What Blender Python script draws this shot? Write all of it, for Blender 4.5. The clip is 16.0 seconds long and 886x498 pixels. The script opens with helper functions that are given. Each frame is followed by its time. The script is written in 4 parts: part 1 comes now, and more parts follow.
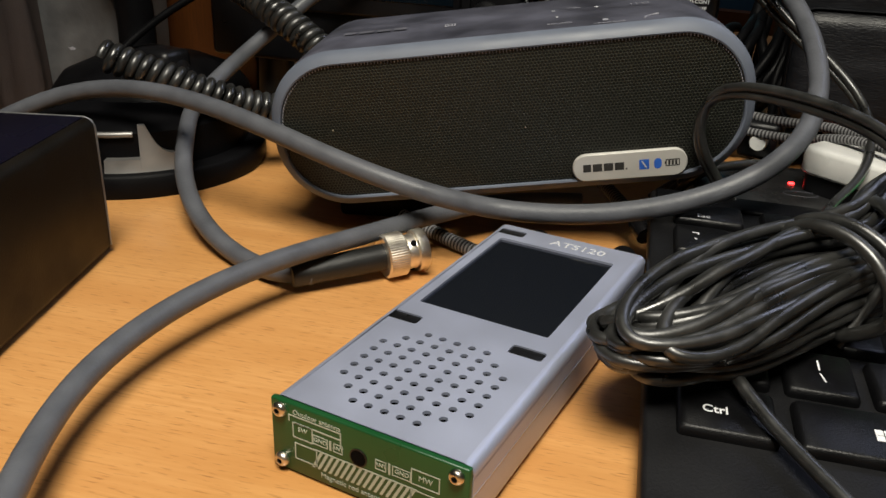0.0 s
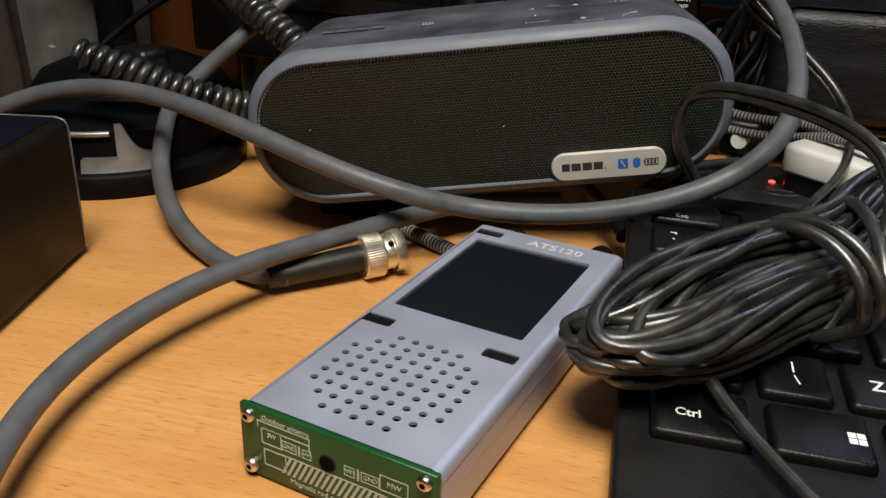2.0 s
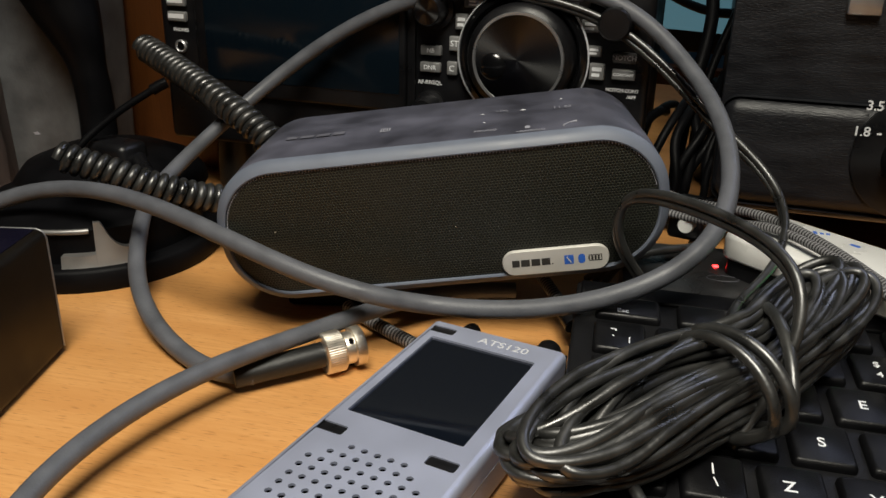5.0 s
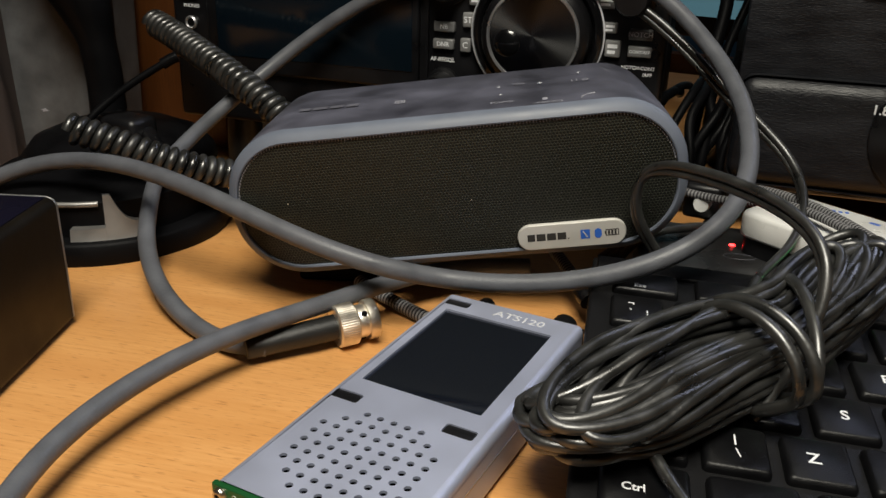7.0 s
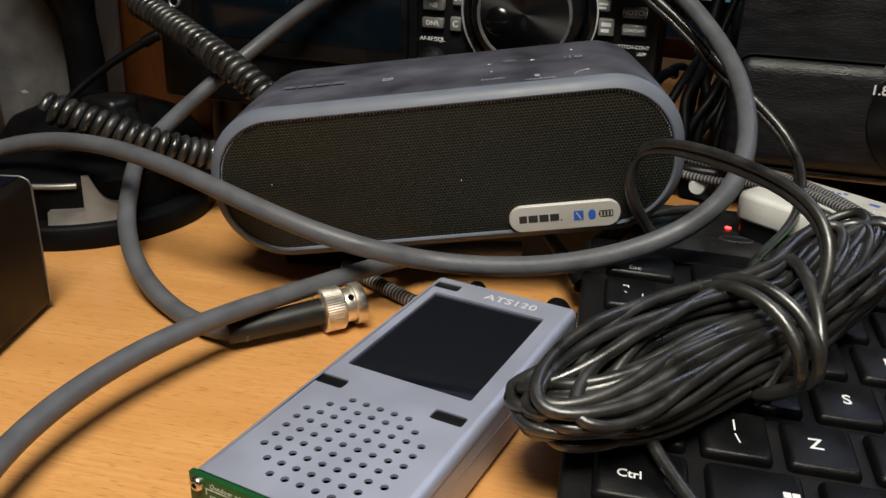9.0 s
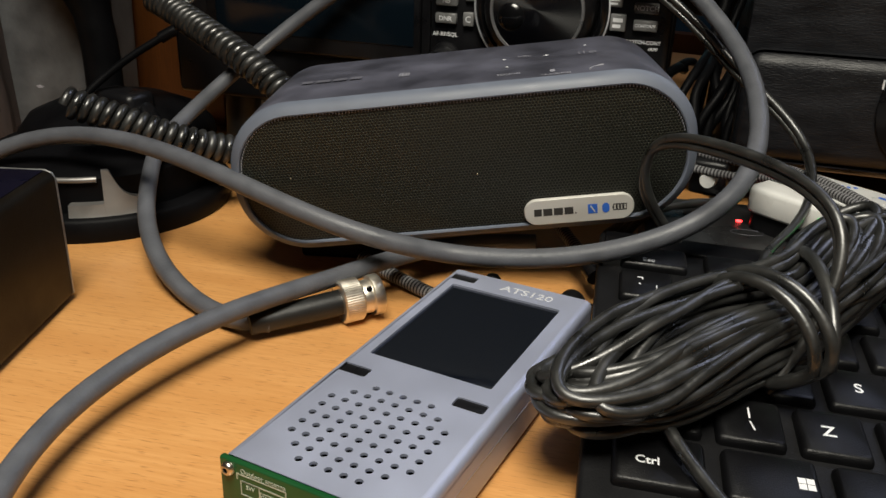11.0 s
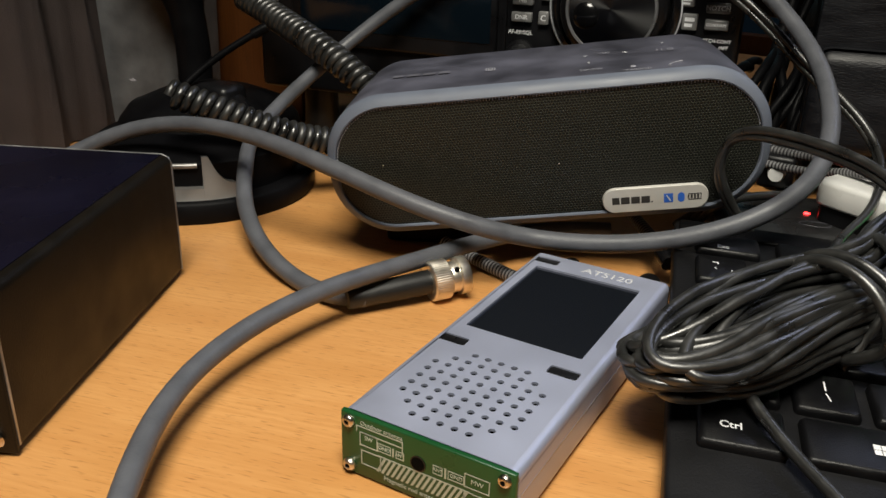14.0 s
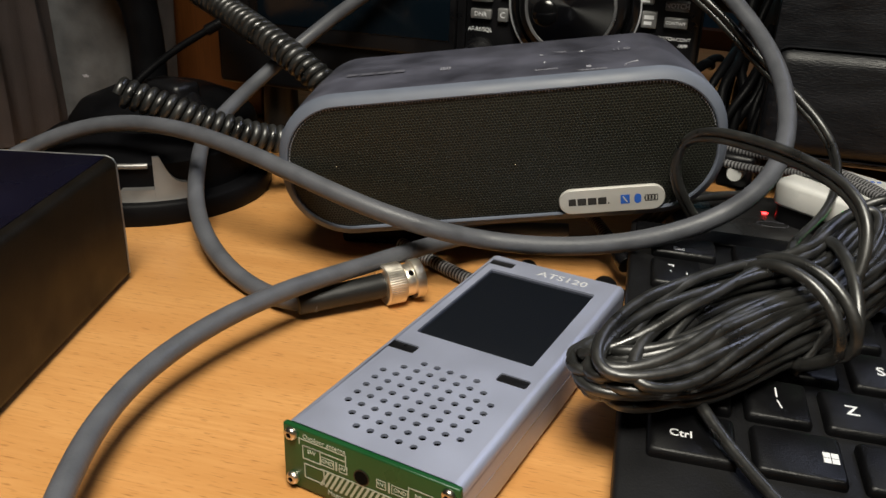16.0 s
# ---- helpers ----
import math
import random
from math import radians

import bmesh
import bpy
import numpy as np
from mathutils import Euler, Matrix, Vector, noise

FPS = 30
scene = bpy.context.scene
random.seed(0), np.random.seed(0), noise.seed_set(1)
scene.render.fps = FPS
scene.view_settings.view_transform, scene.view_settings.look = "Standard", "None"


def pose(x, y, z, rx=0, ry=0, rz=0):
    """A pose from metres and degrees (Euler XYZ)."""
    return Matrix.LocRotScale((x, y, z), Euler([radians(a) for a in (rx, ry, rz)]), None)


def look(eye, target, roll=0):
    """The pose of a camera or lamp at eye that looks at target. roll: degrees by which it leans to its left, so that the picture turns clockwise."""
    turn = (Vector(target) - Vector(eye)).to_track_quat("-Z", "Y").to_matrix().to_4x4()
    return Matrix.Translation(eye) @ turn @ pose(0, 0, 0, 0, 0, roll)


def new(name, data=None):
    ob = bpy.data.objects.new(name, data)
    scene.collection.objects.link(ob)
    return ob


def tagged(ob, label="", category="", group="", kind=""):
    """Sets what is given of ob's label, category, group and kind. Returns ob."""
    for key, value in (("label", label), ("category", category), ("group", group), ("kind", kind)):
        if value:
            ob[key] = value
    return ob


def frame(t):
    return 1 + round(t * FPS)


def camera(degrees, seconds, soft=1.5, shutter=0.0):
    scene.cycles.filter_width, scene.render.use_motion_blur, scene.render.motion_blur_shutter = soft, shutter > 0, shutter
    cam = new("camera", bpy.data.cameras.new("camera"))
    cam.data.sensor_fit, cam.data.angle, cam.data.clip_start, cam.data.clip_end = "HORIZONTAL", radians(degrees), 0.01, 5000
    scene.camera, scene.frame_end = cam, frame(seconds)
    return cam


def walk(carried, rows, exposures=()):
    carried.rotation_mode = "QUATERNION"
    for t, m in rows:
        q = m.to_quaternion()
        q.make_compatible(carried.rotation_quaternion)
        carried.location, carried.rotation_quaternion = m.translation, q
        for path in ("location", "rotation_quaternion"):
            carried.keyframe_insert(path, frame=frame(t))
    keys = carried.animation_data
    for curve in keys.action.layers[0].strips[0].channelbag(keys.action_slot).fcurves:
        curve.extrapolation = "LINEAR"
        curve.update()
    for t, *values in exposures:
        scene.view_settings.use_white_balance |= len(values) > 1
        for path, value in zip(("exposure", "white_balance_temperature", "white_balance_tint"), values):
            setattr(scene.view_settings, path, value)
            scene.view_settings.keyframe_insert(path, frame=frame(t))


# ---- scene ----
cam = camera(55.60, 16.0)
PATH = [
    (0, (0.09580, -0.16775, 0.11925), (-0.01141, 0.03373, 0.01722), 2.03),
    (0.5, (0.09572, -0.16412, 0.11292), (-0.01123, 0.03649, 0.00892), 2.15),
    (1, (0.09931, -0.16729, 0.12093), (-0.00725, 0.03329, 0.01646), 2.17),
    (1.5, (0.09839, -0.16493, 0.11884), (-0.00768, 0.03602, 0.01458), 2.11),
    (2, (0.09886, -0.16348, 0.12025), (-0.00613, 0.03854, 0.01697), 2.06),
    (2.5, (0.10351, -0.16107, 0.12928), (-0.00049, 0.04218, 0.02742), 1.96),
    (3, (0.10739, -0.15532, 0.13456), (0.00347, 0.04929, 0.03536), 1.63),
    (3.5, (0.10974, -0.15987, 0.13954), (0.00568, 0.04580, 0.04275), 1.33),
    (4, (0.11407, -0.16236, 0.14953), (0.00895, 0.04383, 0.05501), 1.03),
    (6.5, (0.11033, -0.16620, 0.13927), (0.00378, 0.03944, 0.04513), 1.58),
    (7, (0.10945, -0.16593, 0.13817), (0.00343, 0.03945, 0.04291), 1.67),
    (7.5, (0.10891, -0.16507, 0.13661), (0.00356, 0.04035, 0.04067), 1.69),
    (8, (0.10622, -0.16205, 0.13124), (0.00169, 0.04330, 0.03427), 1.76),
    (10.5, (0.10873, -0.15872, 0.13432), (0.00623, 0.04699, 0.03596), 1.82),
    (11, (0.10496, -0.16574, 0.13340), (0.00149, 0.03903, 0.03407), 1.84),
    (11.5, (0.10506, -0.16679, 0.12842), (0.00032, 0.03643, 0.02728), 1.99),
    (12, (0.09692, -0.16756, 0.11688), (-0.00883, 0.03373, 0.01298), 2.15),
    (12.5, (0.09783, -0.16931, 0.11771), (-0.00981, 0.03080, 0.01345), 2.17),
    (13, (0.09877, -0.17501, 0.12240), (-0.01142, 0.02423, 0.01914), 1.95),
    (13.5, (0.10232, -0.18223, 0.13143), (-0.01058, 0.01666, 0.03046), 1.71),
    (14, (0.10049, -0.18998, 0.13492), (-0.01336, 0.00906, 0.03532), 1.65),
    (14.5, (0.10234, -0.18584, 0.13566), (-0.01085, 0.01393, 0.03676), 1.69),
    (15, (0.10393, -0.17472, 0.13567), (-0.00704, 0.02601, 0.03620), 1.89),
    (15.5, (0.10494, -0.17884, 0.13859), (-0.00478, 0.02253, 0.03902), 2.01),
    (16, (0.10361, -0.18127, 0.13646), (-0.00318, 0.02072, 0.03501), 2.18),
]
walk(cam, [(t, look(eye, aim, lean)) for t, eye, aim, lean in PATH])

# ---- world and light ----
world = bpy.data.worlds.new("world")
scene.world = world
world.use_nodes = True
world.node_tree.nodes["Background"].inputs[0].default_value = (0.55, 0.62, 0.85, 1)
world.node_tree.nodes["Background"].inputs[1].default_value = 0.010


def area_lamp(name, eye, target, size_x, size_y, watts, colour):
    data = bpy.data.lights.new(name, "AREA")
    data.shape, data.size, data.size_y, data.energy, data.color = "RECTANGLE", size_x, size_y, watts, colour
    ob = new(name, data)
    ob.matrix_world = look(eye, target)
    return ob


lamp = bpy.data.lights.new("desk_lamp_light", "SPOT")
lamp.energy, lamp.color, lamp.spot_size, lamp.spot_blend, lamp.shadow_soft_size = 39.0, (1.0, 0.95, 0.82), radians(76), 0.9, 0.18
new("desk_lamp_light", lamp).matrix_world = look((0.14, -0.28, 0.75), (0.01, -0.05, 0.0))
area_lamp("monitor_light", (0.35, 0.75, 0.75), (0.0, 0.0, 0.0), 0.6, 0.35, 2.4, (0.68, 0.74, 1.0))

# ---- materials ----
def base_material(name, colour, rough=0.5, metal=0.0, spec=0.5, coat=0.0):
    m = bpy.data.materials.new(name)
    m.use_nodes = True
    b = m.node_tree.nodes["Principled BSDF"]
    b.inputs["Base Color"].default_value = (*colour, 1)
    b.inputs["Roughness"].default_value = rough
    b.inputs["Metallic"].default_value = metal
    b.inputs["Specular IOR Level"].default_value = spec
    b.inputs["Coat Weight"].default_value = coat
    return m, m.node_tree, b


def worn(name, colour, rough=0.5, metal=0.0, spec=0.5, grain=900.0, bump=0.15, vary=0.25, smear=60.0, coat=0.0, depth=0.0004, stretch=(1, 1, 1)):
    """A surface with fine grain, uneven gloss and slow colour change."""
    m, t, b = base_material(name, colour, rough, metal, spec, coat)
    co = t.nodes.new("ShaderNodeTexCoord")
    mp = t.nodes.new("ShaderNodeMapping")
    mp.inputs["Scale"].default_value = stretch
    t.links.new(co.outputs["Object"], mp.inputs[0])
    n1, n2 = t.nodes.new("ShaderNodeTexNoise"), t.nodes.new("ShaderNodeTexNoise")
    n1.inputs["Scale"].default_value, n1.inputs["Detail"].default_value = grain, 3
    n2.inputs["Scale"].default_value, n2.inputs["Detail"].default_value = smear, 5
    for n in (n1, n2):
        t.links.new(mp.outputs[0], n.inputs["Vector"])
    ramp = t.nodes.new("ShaderNodeMapRange")
    ramp.inputs[1].default_value, ramp.inputs[2].default_value = 0.3, 0.7
    ramp.inputs[3].default_value, ramp.inputs[4].default_value = 1 - vary, 1 + vary
    t.links.new(n2.outputs[0], ramp.inputs[0])
    mul = t.nodes.new("ShaderNodeVectorMath")
    mul.operation = "SCALE"
    mul.inputs[0].default_value = colour
    t.links.new(ramp.outputs[0], mul.inputs["Scale"])
    t.links.new(mul.outputs[0], b.inputs["Base Color"])
    r2 = t.nodes.new("ShaderNodeMapRange")
    r2.inputs[1].default_value, r2.inputs[2].default_value = 0.3, 0.7
    r2.inputs[3].default_value, r2.inputs[4].default_value = max(rough - 0.1, 0.03), min(rough + 0.12, 1)
    t.links.new(n2.outputs[0], r2.inputs[0])
    t.links.new(r2.outputs[0], b.inputs["Roughness"])
    bp = t.nodes.new("ShaderNodeBump")
    bp.inputs["Strength"].default_value, bp.inputs["Distance"].default_value = bump, depth
    t.links.new(n1.outputs[0], bp.inputs["Height"])
    t.links.new(bp.outputs[0], b.inputs["Normal"])
    return m


def polished(name, colour, rough, spec):
    """Smooth dark glass with faint wiping marks."""
    m, t, b = base_material(name, colour, rough, spec=spec)
    co, n, r = t.nodes.new("ShaderNodeTexCoord"), t.nodes.new("ShaderNodeTexNoise"), t.nodes.new("ShaderNodeMapRange")
    n.inputs["Scale"].default_value, n.inputs["Detail"].default_value = 55, 5
    t.links.new(co.outputs["Object"], n.inputs["Vector"])
    r.inputs[1].default_value, r.inputs[2].default_value = 0.35, 0.7
    r.inputs[3].default_value, r.inputs[4].default_value = rough * 0.7, rough * 1.8
    t.links.new(n.outputs[0], r.inputs[0])
    t.links.new(r.outputs[0], b.inputs["Roughness"])
    return m


def glow(name, colour, strength):
    m, t, b = base_material(name, colour, 0.4)
    b.inputs["Emission Color"].default_value = (*colour, 1)
    b.inputs["Emission Strength"].default_value = strength
    return m


def wood_material(name, light, dark, fleck, angle, rough=0.42):
    """Varnished beech: long soft figure and short dark flecks along the grain."""
    m, t, b = base_material(name, light, rough)
    co = t.nodes.new("ShaderNodeTexCoord")
    turn = t.nodes.new("ShaderNodeMapping")
    turn.inputs["Rotation"].default_value = (0, 0, radians(angle))
    t.links.new(co.outputs["Object"], turn.inputs[0])

    def noise_at(scale, stretch, detail):
        mp, n = t.nodes.new("ShaderNodeMapping"), t.nodes.new("ShaderNodeTexNoise")
        mp.inputs["Scale"].default_value = stretch
        t.links.new(turn.outputs[0], mp.inputs[0])
        t.links.new(mp.outputs[0], n.inputs["Vector"])
        n.inputs["Scale"].default_value, n.inputs["Detail"].default_value = scale, detail
        return n.outputs[0]

    def ramp(src, a, b2, lo, hi):
        r = t.nodes.new("ShaderNodeMapRange")
        r.inputs[1].default_value, r.inputs[2].default_value, r.inputs[3].default_value, r.inputs[4].default_value = a, b2, lo, hi
        t.links.new(src, r.inputs[0])
        return r.outputs[0]

    def mix(fac, c1, c2):
        x = t.nodes.new("ShaderNodeMix")
        x.data_type = "RGBA"
        t.links.new(fac, x.inputs[0])
        for c, sock in ((c1, x.inputs[6]), (c2, x.inputs[7])):
            if isinstance(c, tuple):
                sock.default_value = (*c, 1)
            else:
                t.links.new(c, sock)
        return x.outputs[2]

    figure = ramp(noise_at(9.0, (1, 7, 1), 4), 0.35, 0.68, 0, 1)
    fine = ramp(noise_at(45.0, (1, 18, 1), 4), 0.38, 0.66, 0, 0.8)
    flecks = ramp(noise_at(190.0, (1, 8.5, 1), 1), 0.60, 0.76, 0, 0.68)
    c = mix(figure, light, dark)
    c = mix(fine, c, dark)
    c = mix(flecks, c, fleck)
    t.links.new(c, b.inputs["Base Color"])
    t.links.new(ramp(noise_at(25.0, (1, 1, 1), 3), 0.3, 0.7, rough - 0.08, rough + 0.1), b.inputs["Roughness"])
    bp = t.nodes.new("ShaderNodeBump")
    bp.inputs["Strength"].default_value, bp.inputs["Distance"].default_value = 0.12, 0.0003
    t.links.new(flecks, bp.inputs["Height"])
    t.links.new(bp.outputs[0], b.inputs["Normal"])
    return m


def grille_material(name, metal, hole, pitch):
    """Perforated sheet: round holes in staggered rows."""
    m, t, b = base_material(name, metal, 0.5, 0.2)
    co = t.nodes.new("ShaderNodeTexCoord")
    flat = t.nodes.new("ShaderNodeVectorMath")
    flat.operation = "MULTIPLY"
    flat.inputs[1].default_value = (1, 0, 1)
    t.links.new(co.outputs["Object"], flat.inputs[0])
    half = Vector((pitch / 2, 1.0, pitch * math.sqrt(3) / 2))
    spans = []
    for shift in ((0, 0, 0), (pitch / 2, 0, pitch * math.sqrt(3) / 2)):
        add, wrap, span = (t.nodes.new("ShaderNodeVectorMath") for _ in range(3))
        add.operation, wrap.operation, span.operation = "ADD", "WRAP", "LENGTH"
        add.inputs[1].default_value = shift
        wrap.inputs[1].default_value, wrap.inputs[2].default_value = half, -half
        t.links.new(flat.outputs[0], add.inputs[0])
        t.links.new(add.outputs[0], wrap.inputs[0])
        t.links.new(wrap.outputs[0], span.inputs[0])
        spans.append(span.outputs["Value"])
    low = t.nodes.new("ShaderNodeMath")
    low.operation = "MINIMUM"
    t.links.new(spans[0], low.inputs[0])
    t.links.new(spans[1], low.inputs[1])
    r = t.nodes.new("ShaderNodeMapRange")
    r.inputs[1].default_value, r.inputs[2].default_value = 0.34 * pitch, 0.44 * pitch
    t.links.new(low.outputs[0], r.inputs[0])
    x = t.nodes.new("ShaderNodeMix")
    x.data_type = "RGBA"
    x.inputs[6].default_value, x.inputs[7].default_value = (*hole, 1), (*metal, 1)
    t.links.new(r.outputs[0], x.inputs[0])
    t.links.new(x.outputs[2], b.inputs["Base Color"])
    bp = t.nodes.new("ShaderNodeBump")
    bp.inputs["Strength"].default_value, bp.inputs["Distance"].default_value = 0.8, 0.0004
    t.links.new(r.outputs[0], bp.inputs["Height"])
    t.links.new(bp.outputs[0], b.inputs["Normal"])
    return m


def braid_material(name):
    """Woven nylon sleeve in black and grey."""
    m, t, b = base_material(name, (0.05, 0.05, 0.05), 0.7)
    co = t.nodes.new("ShaderNodeUVMap")
    ch = t.nodes.new("ShaderNodeTexChecker")
    mp = t.nodes.new("ShaderNodeMapping")
    mp.inputs["Scale"].default_value = (1.0, 0.25, 1.0)
    t.links.new(co.outputs[0], mp.inputs[0])
    t.links.new(mp.outputs[0], ch.inputs[0])
    ch.inputs["Color1"].default_value, ch.inputs["Color2"].default_value = (0.018, 0.018, 0.020, 1), (0.22, 0.217, 0.222, 1)
    ch.inputs["Scale"].default_value = 1.0
    t.links.new(ch.outputs[0], b.inputs["Base Color"])
    bp = t.nodes.new("ShaderNodeBump")
    bp.inputs["Strength"].default_value, bp.inputs["Distance"].default_value = 0.5, 0.0004
    t.links.new(ch.outputs[1], bp.inputs["Height"])
    t.links.new(bp.outputs[0], b.inputs["Normal"])
    return m


def brushed_disc(name, colour):
    """Turned metal: fine circular grooves, which stretch the highlights into fans."""
    m, t, b = base_material(name, colour, 0.26, 1.0)
    b.inputs["Anisotropic"].default_value = 0.9
    tg = t.nodes.new("ShaderNodeTangent")
    tg.direction_type, tg.axis = "RADIAL", "Y"
    t.links.new(tg.outputs[0], b.inputs["Tangent"])
    return m


DESK = wood_material("beech_varnish", (0.64, 0.325, 0.112), (0.54, 0.250, 0.075), (0.29, 0.118, 0.032), -14)
BROWN = wood_material("brown_panel", (0.125, 0.042, 0.0095), (0.085, 0.027, 0.006), (0.045, 0.014, 0.0035), 90)
ALU = worn("blue_grey_anodised", (0.48, 0.515, 0.66), 0.46, 0.65, grain=2500, bump=0.10, vary=0.05, smear=30, depth=0.0001)
GREEN = worn("green_solder_mask", (0.008, 0.066, 0.018), 0.35, spec=0.5, grain=700, bump=0.05, vary=0.12)
SILK = worn("white_silkscreen", (0.40, 0.46, 0.40), 0.6, vary=0.12)
STEEL = worn("screw_steel", (0.62, 0.56, 0.48), 0.25, 1.0, grain=1500, bump=0.05)
NICKEL = worn("nickel_plate", (0.86, 0.80, 0.70), 0.36, 1.0, grain=900, bump=0.06, smear=150)
BLACK = worn("black_plastic", (0.006, 0.006, 0.007), 0.34, spec=0.4, grain=1800, bump=0.12, vary=0.3)
MATT = worn("matt_black_plastic", (0.0030, 0.0030, 0.0036), 0.46, spec=0.09, grain=1400, bump=0.2, vary=0.3)
HOLE = worn("dark_inside", (0.003, 0.003, 0.003), 0.8, spec=0.05, bump=0.0)
SCREEN = polished("dark_display_glass", (0.0040, 0.0056, 0.0096), 0.05, 0.8)
GREYPVC = worn("grey_cable_sheath", (0.088, 0.092, 0.105), 0.46, grain=1000, bump=0.25, vary=0.16, smear=120)
BLACKPVC = worn("black_wire_sheath", (0.018, 0.018, 0.0172), 0.34, spec=1.0, grain=700, bump=0.18, vary=0.5, smear=130)
RUBBER = worn("black_rubber_boot", (0.011, 0.011, 0.0105), 0.45, grain=900, bump=0.2)
SPK = worn("slate_soft_touch", (0.062, 0.063, 0.083), 0.44, grain=1600, bump=0.12, vary=0.55, smear=45)
RIM = worn("slate_lacquer_rim", (0.125, 0.142, 0.182), 0.5, 0.0, spec=0.35, grain=1500, bump=0.06, vary=0.10)
GRILLE = grille_material("perforated_grille", (0.030, 0.0315, 0.0205), (0.0010, 0.0010, 0.0010), 0.00113)
BADGE = worn("silver_badge", (0.62, 0.60, 0.56), 0.38, 0.3, bump=0.05, vary=0.05)
WHITE = worn("white_print", (0.75, 0.76, 0.78), 0.55, vary=0.08)
GREYPRINT = worn("grey_print", (0.30, 0.30, 0.34), 0.5, vary=0.15)
PRINT = worn("pale_grey_print", (0.52, 0.53, 0.56), 0.55, vary=0.10)
FAINT = worn("faint_grey_print", (0.12, 0.12, 0.145), 0.5, vary=0.3)
LEDCASE = worn("dark_grey_gloss_case", (0.022, 0.022, 0.023), 0.3, spec=0.5, grain=900, bump=0.1, vary=0.35)
INK = worn("black_print", (0.03, 0.028, 0.026), 0.55)
BLUEINK = worn("blue_print", (0.03, 0.13, 0.55), 0.5)
CASE = worn("keyboard_case", (0.0062, 0.0062, 0.0070), 0.5, spec=0.22, grain=1500, bump=0.3, vary=0.2)
KEYCAP = worn("keycap_black", (0.0032, 0.0032, 0.0038), 0.38, spec=0.28, grain=2200, bump=0.25, vary=0.35, smear=80)
WHITEBOX = worn("white_gloss_case", (0.72, 0.72, 0.70), 0.3, grain=600, bump=0.04, vary=0.05)
BOXSIDE = worn("brown_black_eloxal", (0.0055, 0.0042, 0.0028), 0.4, 0.0, spec=0.2, grain=1800, bump=0.2, vary=0.35)
# black lid; the blue it reflects is put into the base colour
BOXTOP = worn("black_eloxal_blue_sheen", (0.0026, 0.0025, 0.0095), 0.26, 0.0, spec=0.5, grain=1800, bump=0.06, vary=0.5, smear=18)
EDGE = worn("bare_aluminium_edge", (0.42, 0.42, 0.42), 0.35, 0.9)
SATIN = worn("satin_silver", (0.50, 0.50, 0.51), 0.34, 0.85, grain=1500, bump=0.08, vary=0.08)
GREYCASE = worn("grey_grained_case", (0.088, 0.089, 0.093), 0.6, grain=500, bump=0.35, vary=0.4, smear=60)
CURTAIN = worn("dark_curtain_cloth", (0.095, 0.075, 0.072), 0.9, grain=1200, bump=0.4, vary=0.3, smear=14)
TEAL = worn("teal_wall_paint", (0.17, 0.36, 0.44), 0.8, vary=0.15, smear=10)
WALLS = worn("room_paint", (0.14, 0.14, 0.15), 0.85, grain=60, vary=0.1, smear=3)
TUNER = worn("grained_black_panel", (0.0075, 0.0080, 0.0105), 0.45, spec=0.42, grain=420, bump=0.6, vary=0.4, smear=50, stretch=(1, 1, 4))
RINGGREY = worn("dark_turned_ring", (0.16, 0.16, 0.16), 0.34, 0.7, bump=0.05)
GLOSS = worn("gloss_black", (0.004, 0.004, 0.0045), 0.14, spec=0.6, bump=0.0)
SILVER = worn("brushed_silver", (0.30, 0.29, 0.28), 0.42, 0.7, grain=1500, bump=0.1, vary=0.12)
KNOB = brushed_disc("turned_black_metal", (0.14, 0.14, 0.14))
DISPLAY = polished("dark_navy_display", (0.0035, 0.0075, 0.012), 0.14, 0.35)
BRAID = braid_material("braided_sleeve")
KEYGREY = worn("radio_button_grey", (0.17, 0.17, 0.17), 0.32, vary=0.2)
TEALLIT = glow("teal_screen", (0.055, 0.125, 0.155), 0.9)
RED = glow("red_indicator", (1.0, 0.03, 0.03), 9.0)
GREENLIT = glow("green_indicator_window", (0.02, 0.65, 0.14), 0.5)

# ---- geometry helpers ----
def finish(name, bm, mat, parent=None, label="", smooth=True):
    me = bpy.data.meshes.new(name)
    bmesh.ops.recalc_face_normals(bm, faces=bm.faces)
    bm.to_mesh(me)
    bm.free()
    for f in me.polygons:
        f.use_smooth = smooth
    if smooth:
        me.set_sharp_from_angle(angle=radians(50))
    me.materials.append(mat)
    ob = new(name, me)
    if parent:
        ob.parent = parent
    if label:
        ob["label"] = label
    return ob


def part(name, bm, mat, parent, label="", smooth=True):
    return finish(name, bm, mat, parent, label, smooth)


def thing(name, m=None, label="", category="", group="", kind=""):
    ob = new(name)
    ob.empty_display_size = 0.01
    if m is not None:
        ob.matrix_world = m
    return tagged(ob, label, category, group, kind)


def add_box(bm, x0, x1, y0, y1, z0, z1, bevel=0.0, segments=2, m=None):
    made = bmesh.ops.create_cube(bm, size=1)
    vs = made["verts"]
    for v in vs:
        v.co = Vector(((x0 + x1) / 2 + v.co.x * (x1 - x0), (y0 + y1) / 2 + v.co.y * (y1 - y0), (z0 + z1) / 2 + v.co.z * (z1 - z0)))
        if m:
            v.co = m @ v.co
    if bevel:
        es = list({e for v in vs for e in v.link_edges})
        bmesh.ops.bevel(bm, geom=es, offset=bevel, segments=segments, profile=0.5, affect="EDGES")


def box(*a, **k):
    bm = bmesh.new()
    add_box(bm, *a, **k)
    return bm


